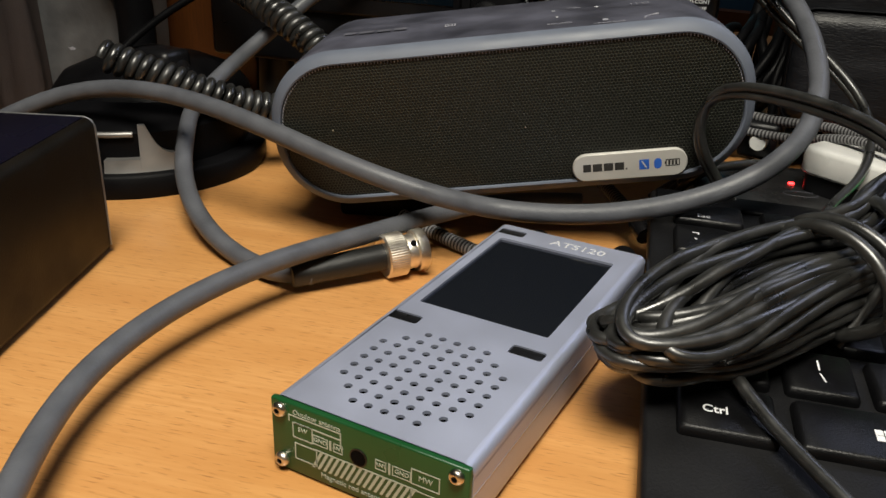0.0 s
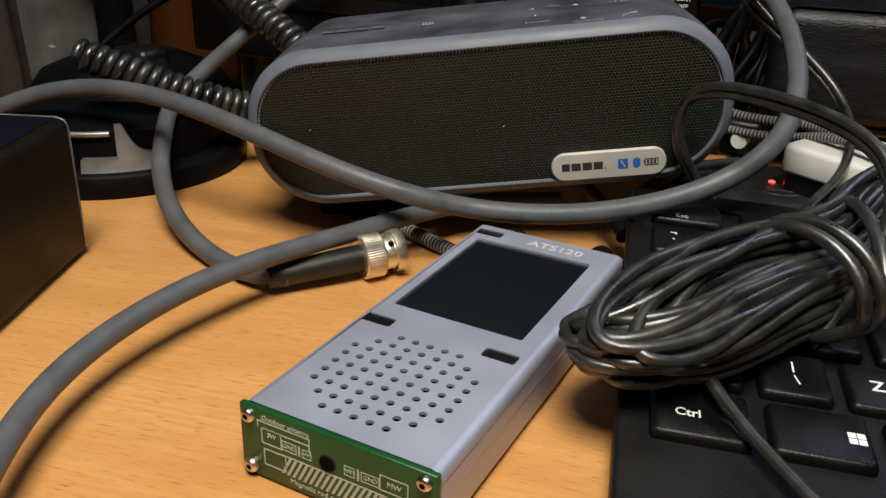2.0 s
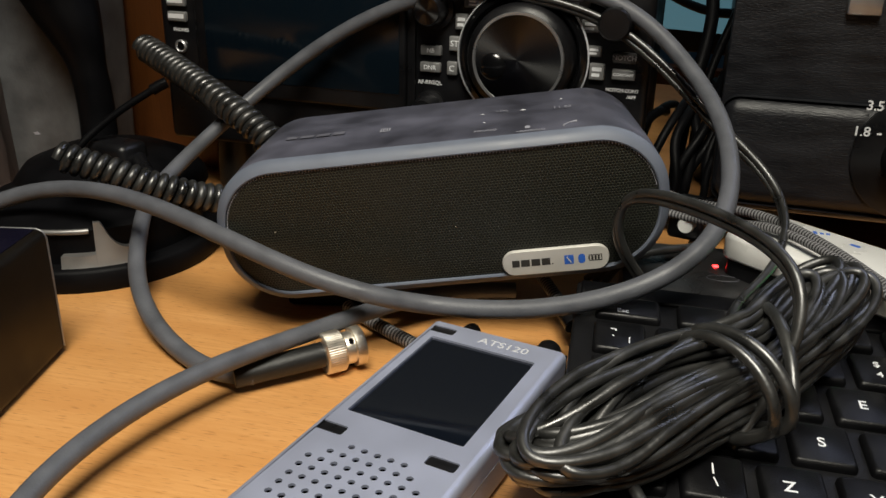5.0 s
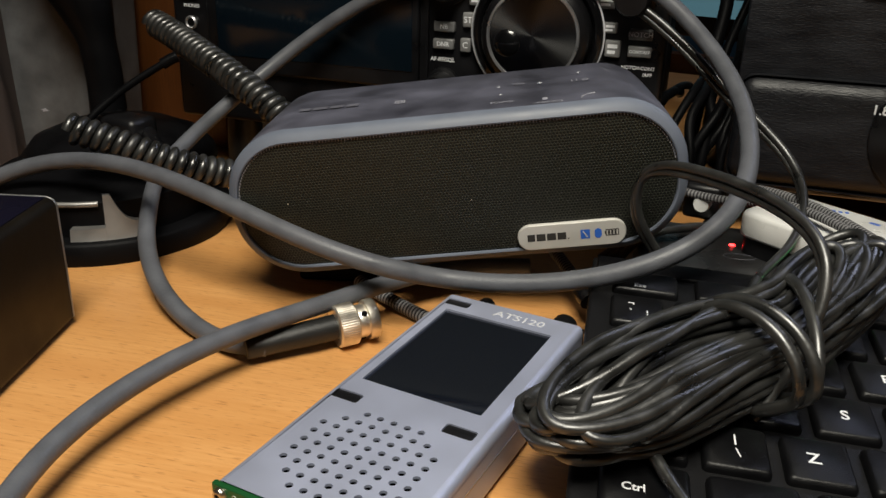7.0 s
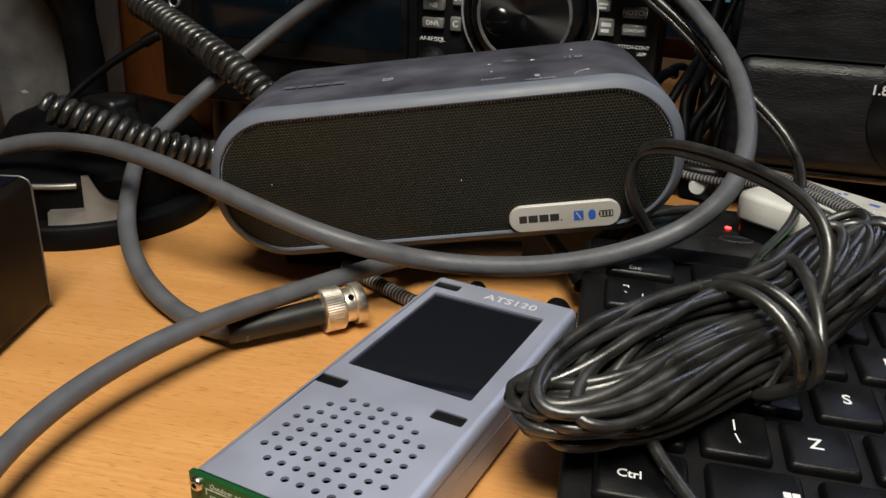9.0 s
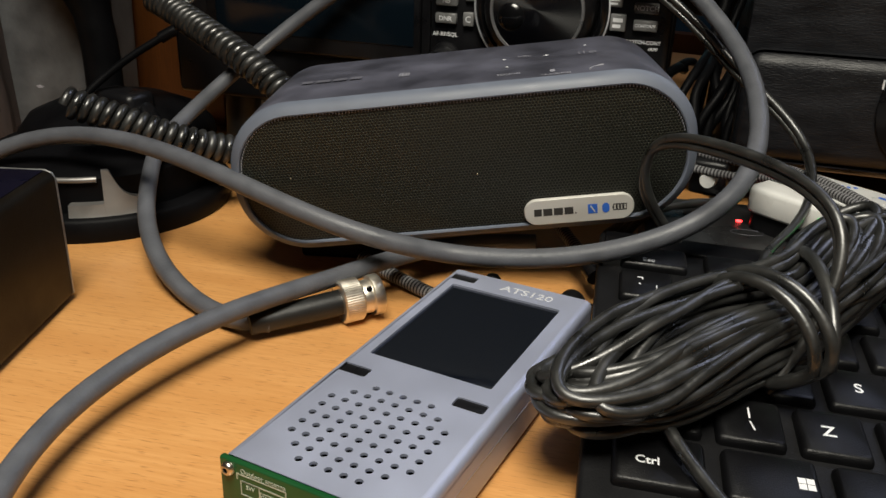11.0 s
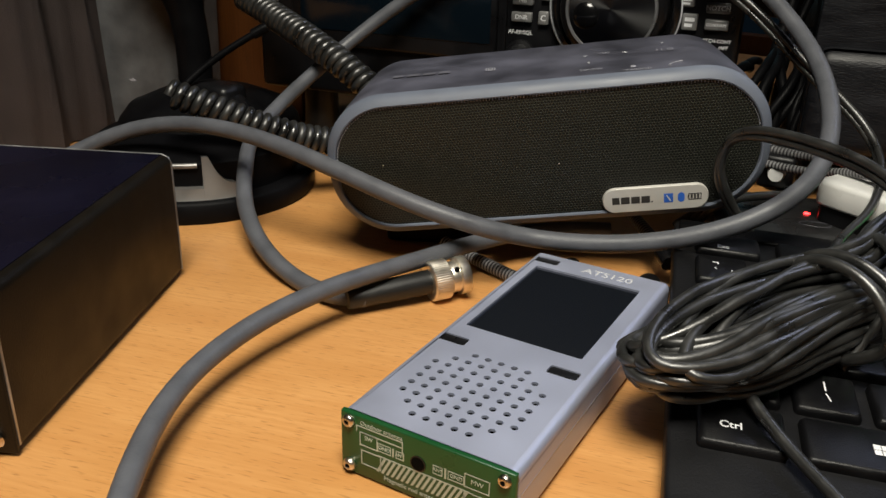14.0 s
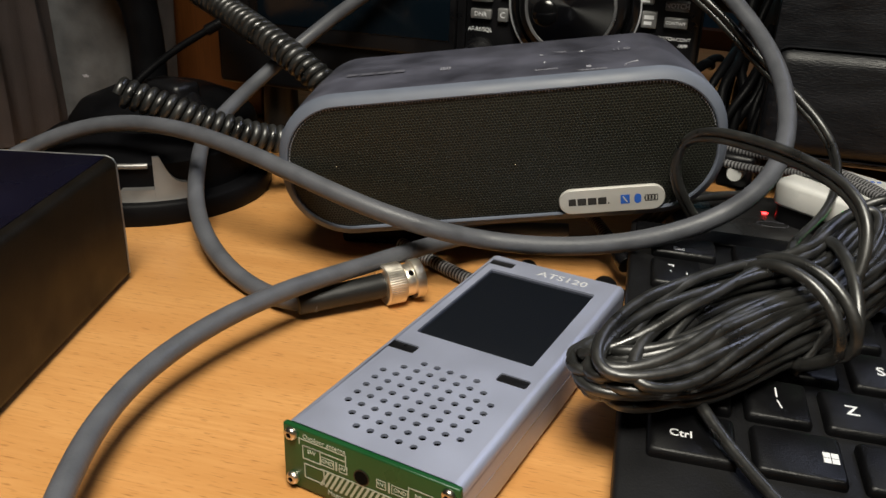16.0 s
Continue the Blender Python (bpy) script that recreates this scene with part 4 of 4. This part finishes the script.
    for x, z, w, h, words, mat in ((0.1311, 0.0859, 0.0100, 0.0046, "NB", KEYGREY), (0.1308, 0.0781, 0.0100, 0.0046, "DNR", KEYGREY), (0.1415, 0.0783, 0.0050, 0.0062, "C", KEYGREY), (0.1425, 0.0896, 0.0052, 0.0066, "ST", KEYGREY),
                                   (0.1455, 0.0995, 0.0058, 0.0070, "", KEYGREY), (0.1530, 0.1080, 0.0130, 0.0040, "", KEYGREY), (0.2036, 0.1010, 0.0080, 0.0055, "", KEYGREY), (0.2060, 0.0905, 0.0060, 0.0046, "", KEYGREY), (0.2078, 0.0818, 0.0066, 0.0072, "", KEYGREY),
                                   (0.2192, 0.0885, 0.0100, 0.0046, "NOTCH", KEYGREY), (0.2194, 0.0813, 0.0100, 0.0046, "CONT/APF", KEYGREY), (0.1950, 0.1110, 0.0150, 0.0045, "", KEYGREY)):
        button(x, z, w, h, words, mat)
        if not words:
            part("legend_bar", box(x - w * 0.32, x + w * 0.32, -0.00232, -0.0021, z + h * 0.05, z + h * 0.28), WHITE, rig)
            part("legend_bar", box(x - w * 0.32, x + w * 0.20, -0.00232, -0.0021, z - h * 0.28, z - h * 0.08), WHITE, rig)
    for words, x, z, s in (("AF-RF/SQL", 0.1302, 0.0708, 0.0026), ("NOTCH-CONT", 0.2193, 0.0742, 0.0021), ("/APF", 0.2235, 0.0715, 0.0021), ("SHIFT-WIDTH", 0.2165, 0.1140, 0.0021), ("PHONES", -0.0040, 0.0868, 0.0024)):
        text_mesh("panel_print", words, s, WHITE, rig, pose(x, -0.00008, z, 90, 0, 0), bold=0.00004)
    for z in (0.0935, 0.1010, 0.110):
        button(-0.0048, z, 0.0105, 0.0048, "", KEYGREY)
        part("legend_bar", box(-0.0095, -0.0005, -0.00232, -0.0022, z - 0.0008, z + 0.0014), WHITE, rig)
    part("jack_ring", lathe([(0.0034, 0.001), (0.0034, -0.0008), (0.0026, -0.0014), (0.0020, -0.0008), (0.0018, 0.001)], 28, "y", (-0.0048, 0, 0.0786)), SATIN, rig, "metal headphone socket")
    part("jack_hole", lathe([(0.0020, -0.0007), (0.0003, -0.0006)], 20, "y", (-0.0048, 0, 0.0786)), HOLE, rig)


build_transceiver()


def build_tuner():
    m = Matrix.Translation((0.0646, 0.2250, 0.0247)) @ Matrix.Rotation(radians(10), 4, "Z")
    tun = thing("antenna_tuner", m, "large black antenna tuner box with a numbered dial", "tuner")
    part("cabinet", box(-0.0105, 0.26, 0.004, 0.22, 0.0, 0.14, bevel=0.0012), MATT, tun)
    part("front_panel", box(-0.0125, 0.262, -0.002, 0.006, -0.001, 0.142, bevel=0.0008), TUNER, tun, "black grained front panel")
    part("lower_panel", box(-0.0120, 0.2600, -0.0100, 0.0, 0.0010, 0.0490, bevel=0.0075, segments=7), TUNER, tun, "proud lower panel with a rounded upper edge")
    part("bottom_trim", box(-0.0125, 0.262, -0.0032, 0.006, -0.0025, 0.0005, bevel=0.0006), RINGGREY, tun, "dull metal bottom edge strip")
    for x in (0.02, 0.24):
        for y in (0.02, 0.19):
            part("foot", lathe([(0.008, -0.0247), (0.008, -0.001)], 18, "z", (x, y, 0)), RUBBER, tun)
    for words, x, z in (("3.5", 0.0478, 0.0500), ("1.8", 0.0446, 0.0390)):
        text_mesh("scale_print", words, 0.0056, WHITE, tun, pose(x, -0.0118, z, 90, 0, 0), bold=0.0001)
    part("scale_ticks", moved(flat_bars([(0.0505, 0.0523, 0.0382, 0.0390), (0.0545, 0.0558, 0.0462, 0.0470)]), pose(0, -0.0117, 0, 90, 0, 0)), WHITE, tun)
    part("dial_skirt", lathe([(0.0268, -0.0095), (0.0268, -0.0112), (0.0262, -0.0116), (0.0002, -0.0116)], 64, "y", (0.0690, 0, 0.0290)), BLACK, tun, "flat black numbered skirt")
    part("band_dial", lathe([(0.0150, -0.0115), (0.0148, -0.026), (0.0130, -0.0275), (0.0002, -0.0275)], 56, "y", (0.0690, 0, 0.0290), lobes=1, depth=0.0003), BLACK, tun, "black round band dial")
    part("push_button", box(0.0310, 0.0440, -0.006, 0.0, 0.0850, 0.0942, bevel=0.0008), SATIN, tun, "square silver push button")


build_tuner()


# ---- small electronics on the right ----
def build_white_box():
    m = Matrix.Translation((0.1108, 0.1529, 0.0)) @ Matrix.Rotation(radians(-26), 4, "Z")
    w = thing("white_hotspot", m, "small white plastic network box with blue print", "network box")
    bm = bmesh.new()
    loft(bm, [[(x, y, z) for x, y in rounded(0.072 - i, 0.037 - i, 0.005, 6)] for z, i in ((0.0240, 0.002), (0.0246, 0.0004), (0.0252, 0.0), (0.0322, 0.0), (0.0334, 0.0008), (0.0340, 0.0030))])
    part("case", bm, WHITEBOX, w)
    # added dark block: carries the thin case and stands for the reflection below
    bm = bmesh.new()
    loft(bm, [[(x, y, z) for x, y in rounded(0.069, 0.034, 0.004, 6)] for z in (0.0173, 0.0242)])
    part("base", bm, BLACK, w, "dark block added under the case, for the dark reflection below it")
    part("blue_word", moved(flat_bars([(-0.008 + i * 0.0023, -0.0066 + i * 0.0023, -0.0008, 0.0010 + (0.0010 if i in (1, 4) else 0)) for i in range(7)]), pose(-0.0163, 0.0100, 0.03402, 0, 0, 38)), BLUEINK, w, "blue word mark")
    bm = bmesh.new()
    loft(bm, [[(0.0012 + x, 0.0112 + y, z) for x, y in rounded(0.0040, 0.0018, 0.0008, 5)] for z in (0.0340, 0.03408)])
    part("blue_dot", bm, BLUEINK, w)
    part("indicator_window", box(-0.006, 0.008, -0.0189, -0.0182, 0.0255, 0.0305, bevel=0.0002), GREENLIT, w, "glowing green window")


def build_led_box():
    m = Matrix.Translation((0.0660, 0.1540, 0.0)) @ Matrix.Rotation(radians(16), 4, "Z")
    b = thing("charger_box", m, "flat black box with a red indicator light", "charger")
    bm = bmesh.new()
    loft(bm, [[(x, y, z) for x, y in rounded(0.064 - i, 0.050 - i, 0.006, 5)] for z, i in ((0.0, 0.001), (0.001, 0.0), (0.0150, 0.0), (0.0166, 0.0010), (0.0172, 0.004))])
    part("case", bm, LEDCASE, b)
    part("red_light", lathe([(0.0013, 0.0171), (0.0012, 0.01735), (0.0006, 0.0175)], 14, "z", (0.0045, 0.003, 0)), RED, b, "glowing red light")
    part("oval_mark", tube([(0.006 + 0.006 * math.cos(a * 0.3142), -0.009 + 0.0028 * math.sin(a * 0.3142), 0.0173) for a in range(20)], 0.00012, 5, closed=True), FAINT, b)


build_white_box()
build_led_box()


def build_jumble():
    k = thing("white_cable_knob", None, "small off-white rubber knob on a black plug", "plug")
    part("knob", lathe([(0.0030, -0.003), (0.0036, -0.001), (0.0036, 0.002), (0.0026, 0.0042), (0.0004, 0.0050)], 20, "y", (0.0530, 0.176, 0.0262)), WHITEBOX, k)
    part("plug", box(0.0445, 0.0600, 0.178, 0.198, 0.0180, 0.0330, bevel=0.002), BLACK, k)
    rnd = random.Random(3)
    for i in range(8):
        w = thing("hanging_cable", None, "black cable hanging behind the desk gear", "cable", "cables behind the gear")
        x = 0.026 + 0.0075 * i + rnd.uniform(-0.003, 0.003)
        pts = [(x + rnd.uniform(-0.02, 0.02), 0.27 + rnd.uniform(-0.03, 0.08), 0.002), (x, 0.27, 0.03), (x + rnd.uniform(-0.02, 0.02), 0.30, 0.08), (x + rnd.uniform(-0.03, 0.03), 0.31, 0.12), (x + rnd.uniform(-0.05, 0.05), 0.32, 0.17), (x + rnd.uniform(-0.05, 0.05), 0.33, 0.25)]
        part("sheath", tube(bspline(pts, 40), rnd.uniform(0.002, 0.0038), 9), MATT, w)
    for i in range(11):
        w = thing("hanging_cable", None, "black cable in the jumble between the radio and the tuner", "cable", "cables behind the gear")
        x, y = 0.018 + 0.0038 * i + rnd.uniform(-0.003, 0.003), 0.215 + rnd.uniform(0, 0.03)
        pts = [(x - 0.012, y + 0.01, 0.004), (x + rnd.uniform(-0.01, 0.01), y, 0.012), (x + rnd.uniform(-0.012, 0.012), y + 0.004, 0.030), (x + rnd.uniform(-0.012, 0.012), y + 0.012, 0.048), (x + rnd.uniform(-0.01, 0.01), y + 0.03, 0.060), (x, y + 0.06, 0.050 + 0.003 * i)]
        part("sheath", tube(bspline(pts, 36), rnd.uniform(0.0020, 0.0032), 9), MATT, w)
    for i in range(4):
        w = thing("hanging_cable", None, "black cable hanging behind the desk gear", "cable", "cables behind the gear")
        z = 0.10 + 0.022 * i
        pts = [(-0.02, 0.40, z), (0.02, 0.36, z - 0.012), (0.05, 0.34, z - 0.004 * i), (0.09, 0.36, z + 0.008), (0.13, 0.44, z + 0.01)]
        part("sheath", tube(bspline(pts, 30), 0.0028, 9), MATT, w)
    c = thing("thin_black_wire", None, "black wires lying tangled behind the keyboard", "wire")
    for i in range(3):
        pts = [(0.020 + 0.004 * i, 0.150, 0.004), (0.036, 0.140 - 0.004 * i, 0.0215), (0.050, 0.150, 0.0225 + 0.001 * i), (0.060 + 0.002 * i, 0.164, 0.0215), (0.062, 0.176 - 0.003 * i, 0.020), (0.054, 0.188, 0.014)]
        part("loop", tube(bspline(pts, 40), 0.0016, 8), BLACKPVC, c)


build_jumble()


def build_monitor():
    m = Matrix.Translation((0.10, 0.47, 0.0)) @ Matrix.Rotation(radians(-8), 4, "Z")
    mon = thing("computer_monitor", m, "switched-on computer monitor with a plain teal screen behind the gear", "monitor")
    part("housing", box(-0.262, 0.262, 0.0, 0.03, 0.050, 0.370, bevel=0.006), MATT, mon, "black plastic housing")
    part("screen", box(-0.250, 0.250, -0.0008, 0.004, 0.066, 0.356, bevel=0.0005), TEALLIT, mon, "dim teal glowing screen")
    part("neck", box(-0.03, 0.03, 0.010, 0.028, 0.012, 0.060, bevel=0.003), MATT, mon)
    part("foot", lathe([(0.09, 0.0), (0.09, 0.006), (0.082, 0.010), (0.03, 0.014)], 40, "z", (0, 0.02, 0.0)), MATT, mon)


build_monitor()


# ---- left side ----
def build_box():
    # from the far lower corner to the near one
    a, b = Vector((-0.1210, 0.0048, 0)), Vector((-0.0762, -0.0920, 0))
    ang = math.degrees(math.atan2(b.y - a.y, b.x - a.x))
    m = Matrix.Translation(a) @ Matrix.Rotation(radians(ang), 4, "Z")
    bx = thing("project_box", m, "black anodised metal box with bright worn edges", "box")
    L, W, z0, z1 = (b - a).length, 0.11, 0.0010, 0.0462
    bm = bmesh.new()
    prof = [(0.0, z0), (-W, z0), (-W, z1), (0.0, z1)]
    loft(bm, [[(x, y, z) for y, z in prof] for x in (0.0, L)])
    bmesh.ops.bevel(bm, geom=[e for e in bm.edges if abs(e.verts[0].co.x - e.verts[1].co.x) > 0.01], offset=0.003, segments=4, profile=0.5, affect="EDGES")
    part("shell", bm, BOXSIDE, bx, "brownish-black satin shell")
    part("lid", box(0.0008, L - 0.0008, -W + 0.004, -0.0030, z1 - 0.0002, z1 + 0.0003), BOXTOP, bx)
    bm = bmesh.new()
    pts = [(y, z) for y, z in ((0.0, z0 + 0.002), (0.0, z1 - 0.003), (-0.0009, z1 - 0.0009), (-0.003, z1), (-W + 0.003, z1))]
    part("worn_edge", tube([(0.0, y, z) for y, z in pts], 0.00045, 6), EDGE, bx, "bare bright edge")
    part("worn_edge", tube([(L, y, z) for y, z in pts], 0.00045, 6), EDGE, bx, "bare bright edge")
    part("end_plate", box(L, L + 0.0015, -W, 0.0, z0, z1, bevel=0.0005), BOXSIDE, bx)
    part("screw", lathe([(0.0022, 0.0), (0.0022, 0.0008), (0.0012, 0.0016), (0.0003, 0.0016)], 20, "x", (L + 0.0015, -0.0045, z0 + 0.0045)), STEEL, bx, "round steel screw")
    for x in (0.012, L - 0.012):
        for y in (-0.012, -W + 0.012):
            part("foot", lathe([(0.005, 0.0), (0.005, 0.0012)], 18, "z", (x, y, 0)), RUBBER, bx)


build_box()


def build_microphone_base():
    c = (-0.190, 0.082)
    mic = thing("desk_microphone", Matrix.Translation((c[0], c[1], 0)), "black desk microphone base with a satin silver front", "microphone")
    part("base_plate", lathe([(0.0535, 0.0), (0.0545, 0.002), (0.0545, 0.0085), (0.0530, 0.0100), (0.040, 0.0102)], 64, "z"), MATT, mic, "black round foot plate")
    # silver collar, open in the middle of the front
    bm = bmesh.new()
    n = 140
    rings = []
    for i in range(n + 1):
        off = -17.0 + 31.0 * i / n
        a = radians(off - 40)
        ring = []
        top = 0.0148 if off < -1.5 else 0.0278 if off < 1.5 else 0.0158 + 0.0120 * math.exp(-((off - 1.5) / 4.5) ** 1.3)
        for r, z in ((0.0515, 0.0098), (0.0510, 0.0112), (0.0508 - (top - 0.0112) * 0.16, top), (0.0462, top), (0.0462, 0.0100)):
            ring.append((r * math.cos(a), r * math.sin(a), z))
        rings.append(ring)
    loft(bm, rings)
    part("silver_collar", bm, SILVER, mic, "satin silver collar rising to a tongue")
    part("body", lathe([(0.0465, 0.0100), (0.0460, 0.0240), (0.0430, 0.0262), (0.0330, 0.0275), (0.0180, 0.0282), (0.0002, 0.0284)], 56, "z"), MATT, mic, "black domed body")
    arc = [radians(-74 + 30 * k / 12) for k in range(13)]
    part("silver_trim", tube([(0.0468 * math.cos(x), 0.0468 * math.sin(x), 0.0240) for x in arc], 0.0012, 8), SILVER, mic, "short silver trim line")
    part("upper_dome", lathe([(0.0440, 0.0225), (0.0432, 0.0265), (0.0380, 0.0330), (0.0250, 0.0385), (0.0120, 0.0400), (0.0002, 0.0403)], 48, "z", (-0.014, 0.024, 0)), MATT, mic, "black rounded upper shell")
    part("talk_bar", box(-0.010, 0.012, -0.0500, -0.040, 0.0160, 0.0215, bevel=0.001), GLOSS, mic)
    part("stem", tube(bspline([(-0.0400, 0.040, 0.022), (-0.0410, 0.043, 0.044), (-0.0425, 0.043, 0.065), (-0.0470, 0.043, 0.084), (-0.0570, 0.043, 0.104), (-0.070, 0.045, 0.130), (-0.085, 0.047, 0.180)], 40), lambda f: 0.0088 + 0.026 * max(0.0, f - 0.32) ** 1.2, 22), MATT, mic, "black upright stem widening upwards")
    part("clip", box(-0.012, 0.012, 0.008, 0.024, 0.026, 0.046, bevel=0.003), BLACK, mic)
    part("clip_arm", tube(bspline([(0.008, 0.02, 0.038), (0.016, 0.014, 0.040), (0.028, 0.008, 0.034), (0.034, 0.006, 0.022)], 16), 0.0035, 12), BLACK, mic)


build_microphone_base()


def build_grey_case():
    m = Matrix.Translation((-0.2764, 0.1326, 0.0)) @ Matrix.Rotation(radians(22), 4, "Z") @ Matrix.Rotation(radians(-4), 4, "X")
    g = thing("grey_speaker_case", m, "tall grey grained plastic case standing behind the microphone", "speaker case")
    bm = bmesh.new()
    rings = []
    for k in range(13):
        v = k / 12
        z = 0.002 + 0.36 * v
        left = -0.040 - 0.050 * max(0, v - 0.05) ** 1.2 * 1.6
        right = 0.020
        w, cx = right - left, (right + left) / 2
        rings.append([(cx + x, 0.030 + y, z) for x, y in rounded(w, 0.06, 0.012, 6)])
    loft(bm, rings)
    part("case", bm, GREYCASE, g)
    bm = bmesh.new()
    pts = [(-0.0405 - 0.08 * max(0, k / 12 - 0.05) ** 1.2, 0.004, 0.003 + 0.36 * k / 12) for k in range(13)]
    part("edge_bead", tube(pts, 0.0035, 10), GREYCASE, g, "raised bead along the edge")
    bm = bmesh.new()
    rag = [(-0.0112 + q * math.cos(k * 0.7), 0.0290 + 0.6 * q * math.sin(k * 0.7)) for k, q in enumerate((0.0024, 0.0014, 0.0019, 0.0011, 0.0022, 0.0012, 0.0017, 0.0010, 0.0016))]
    loft(bm, [[(x, y, z) for x, z in rag] for y in (0.0004, -0.00012)])
    part("scuff", bm, GREYPRINT, g, "small pale scuff")


build_grey_case()
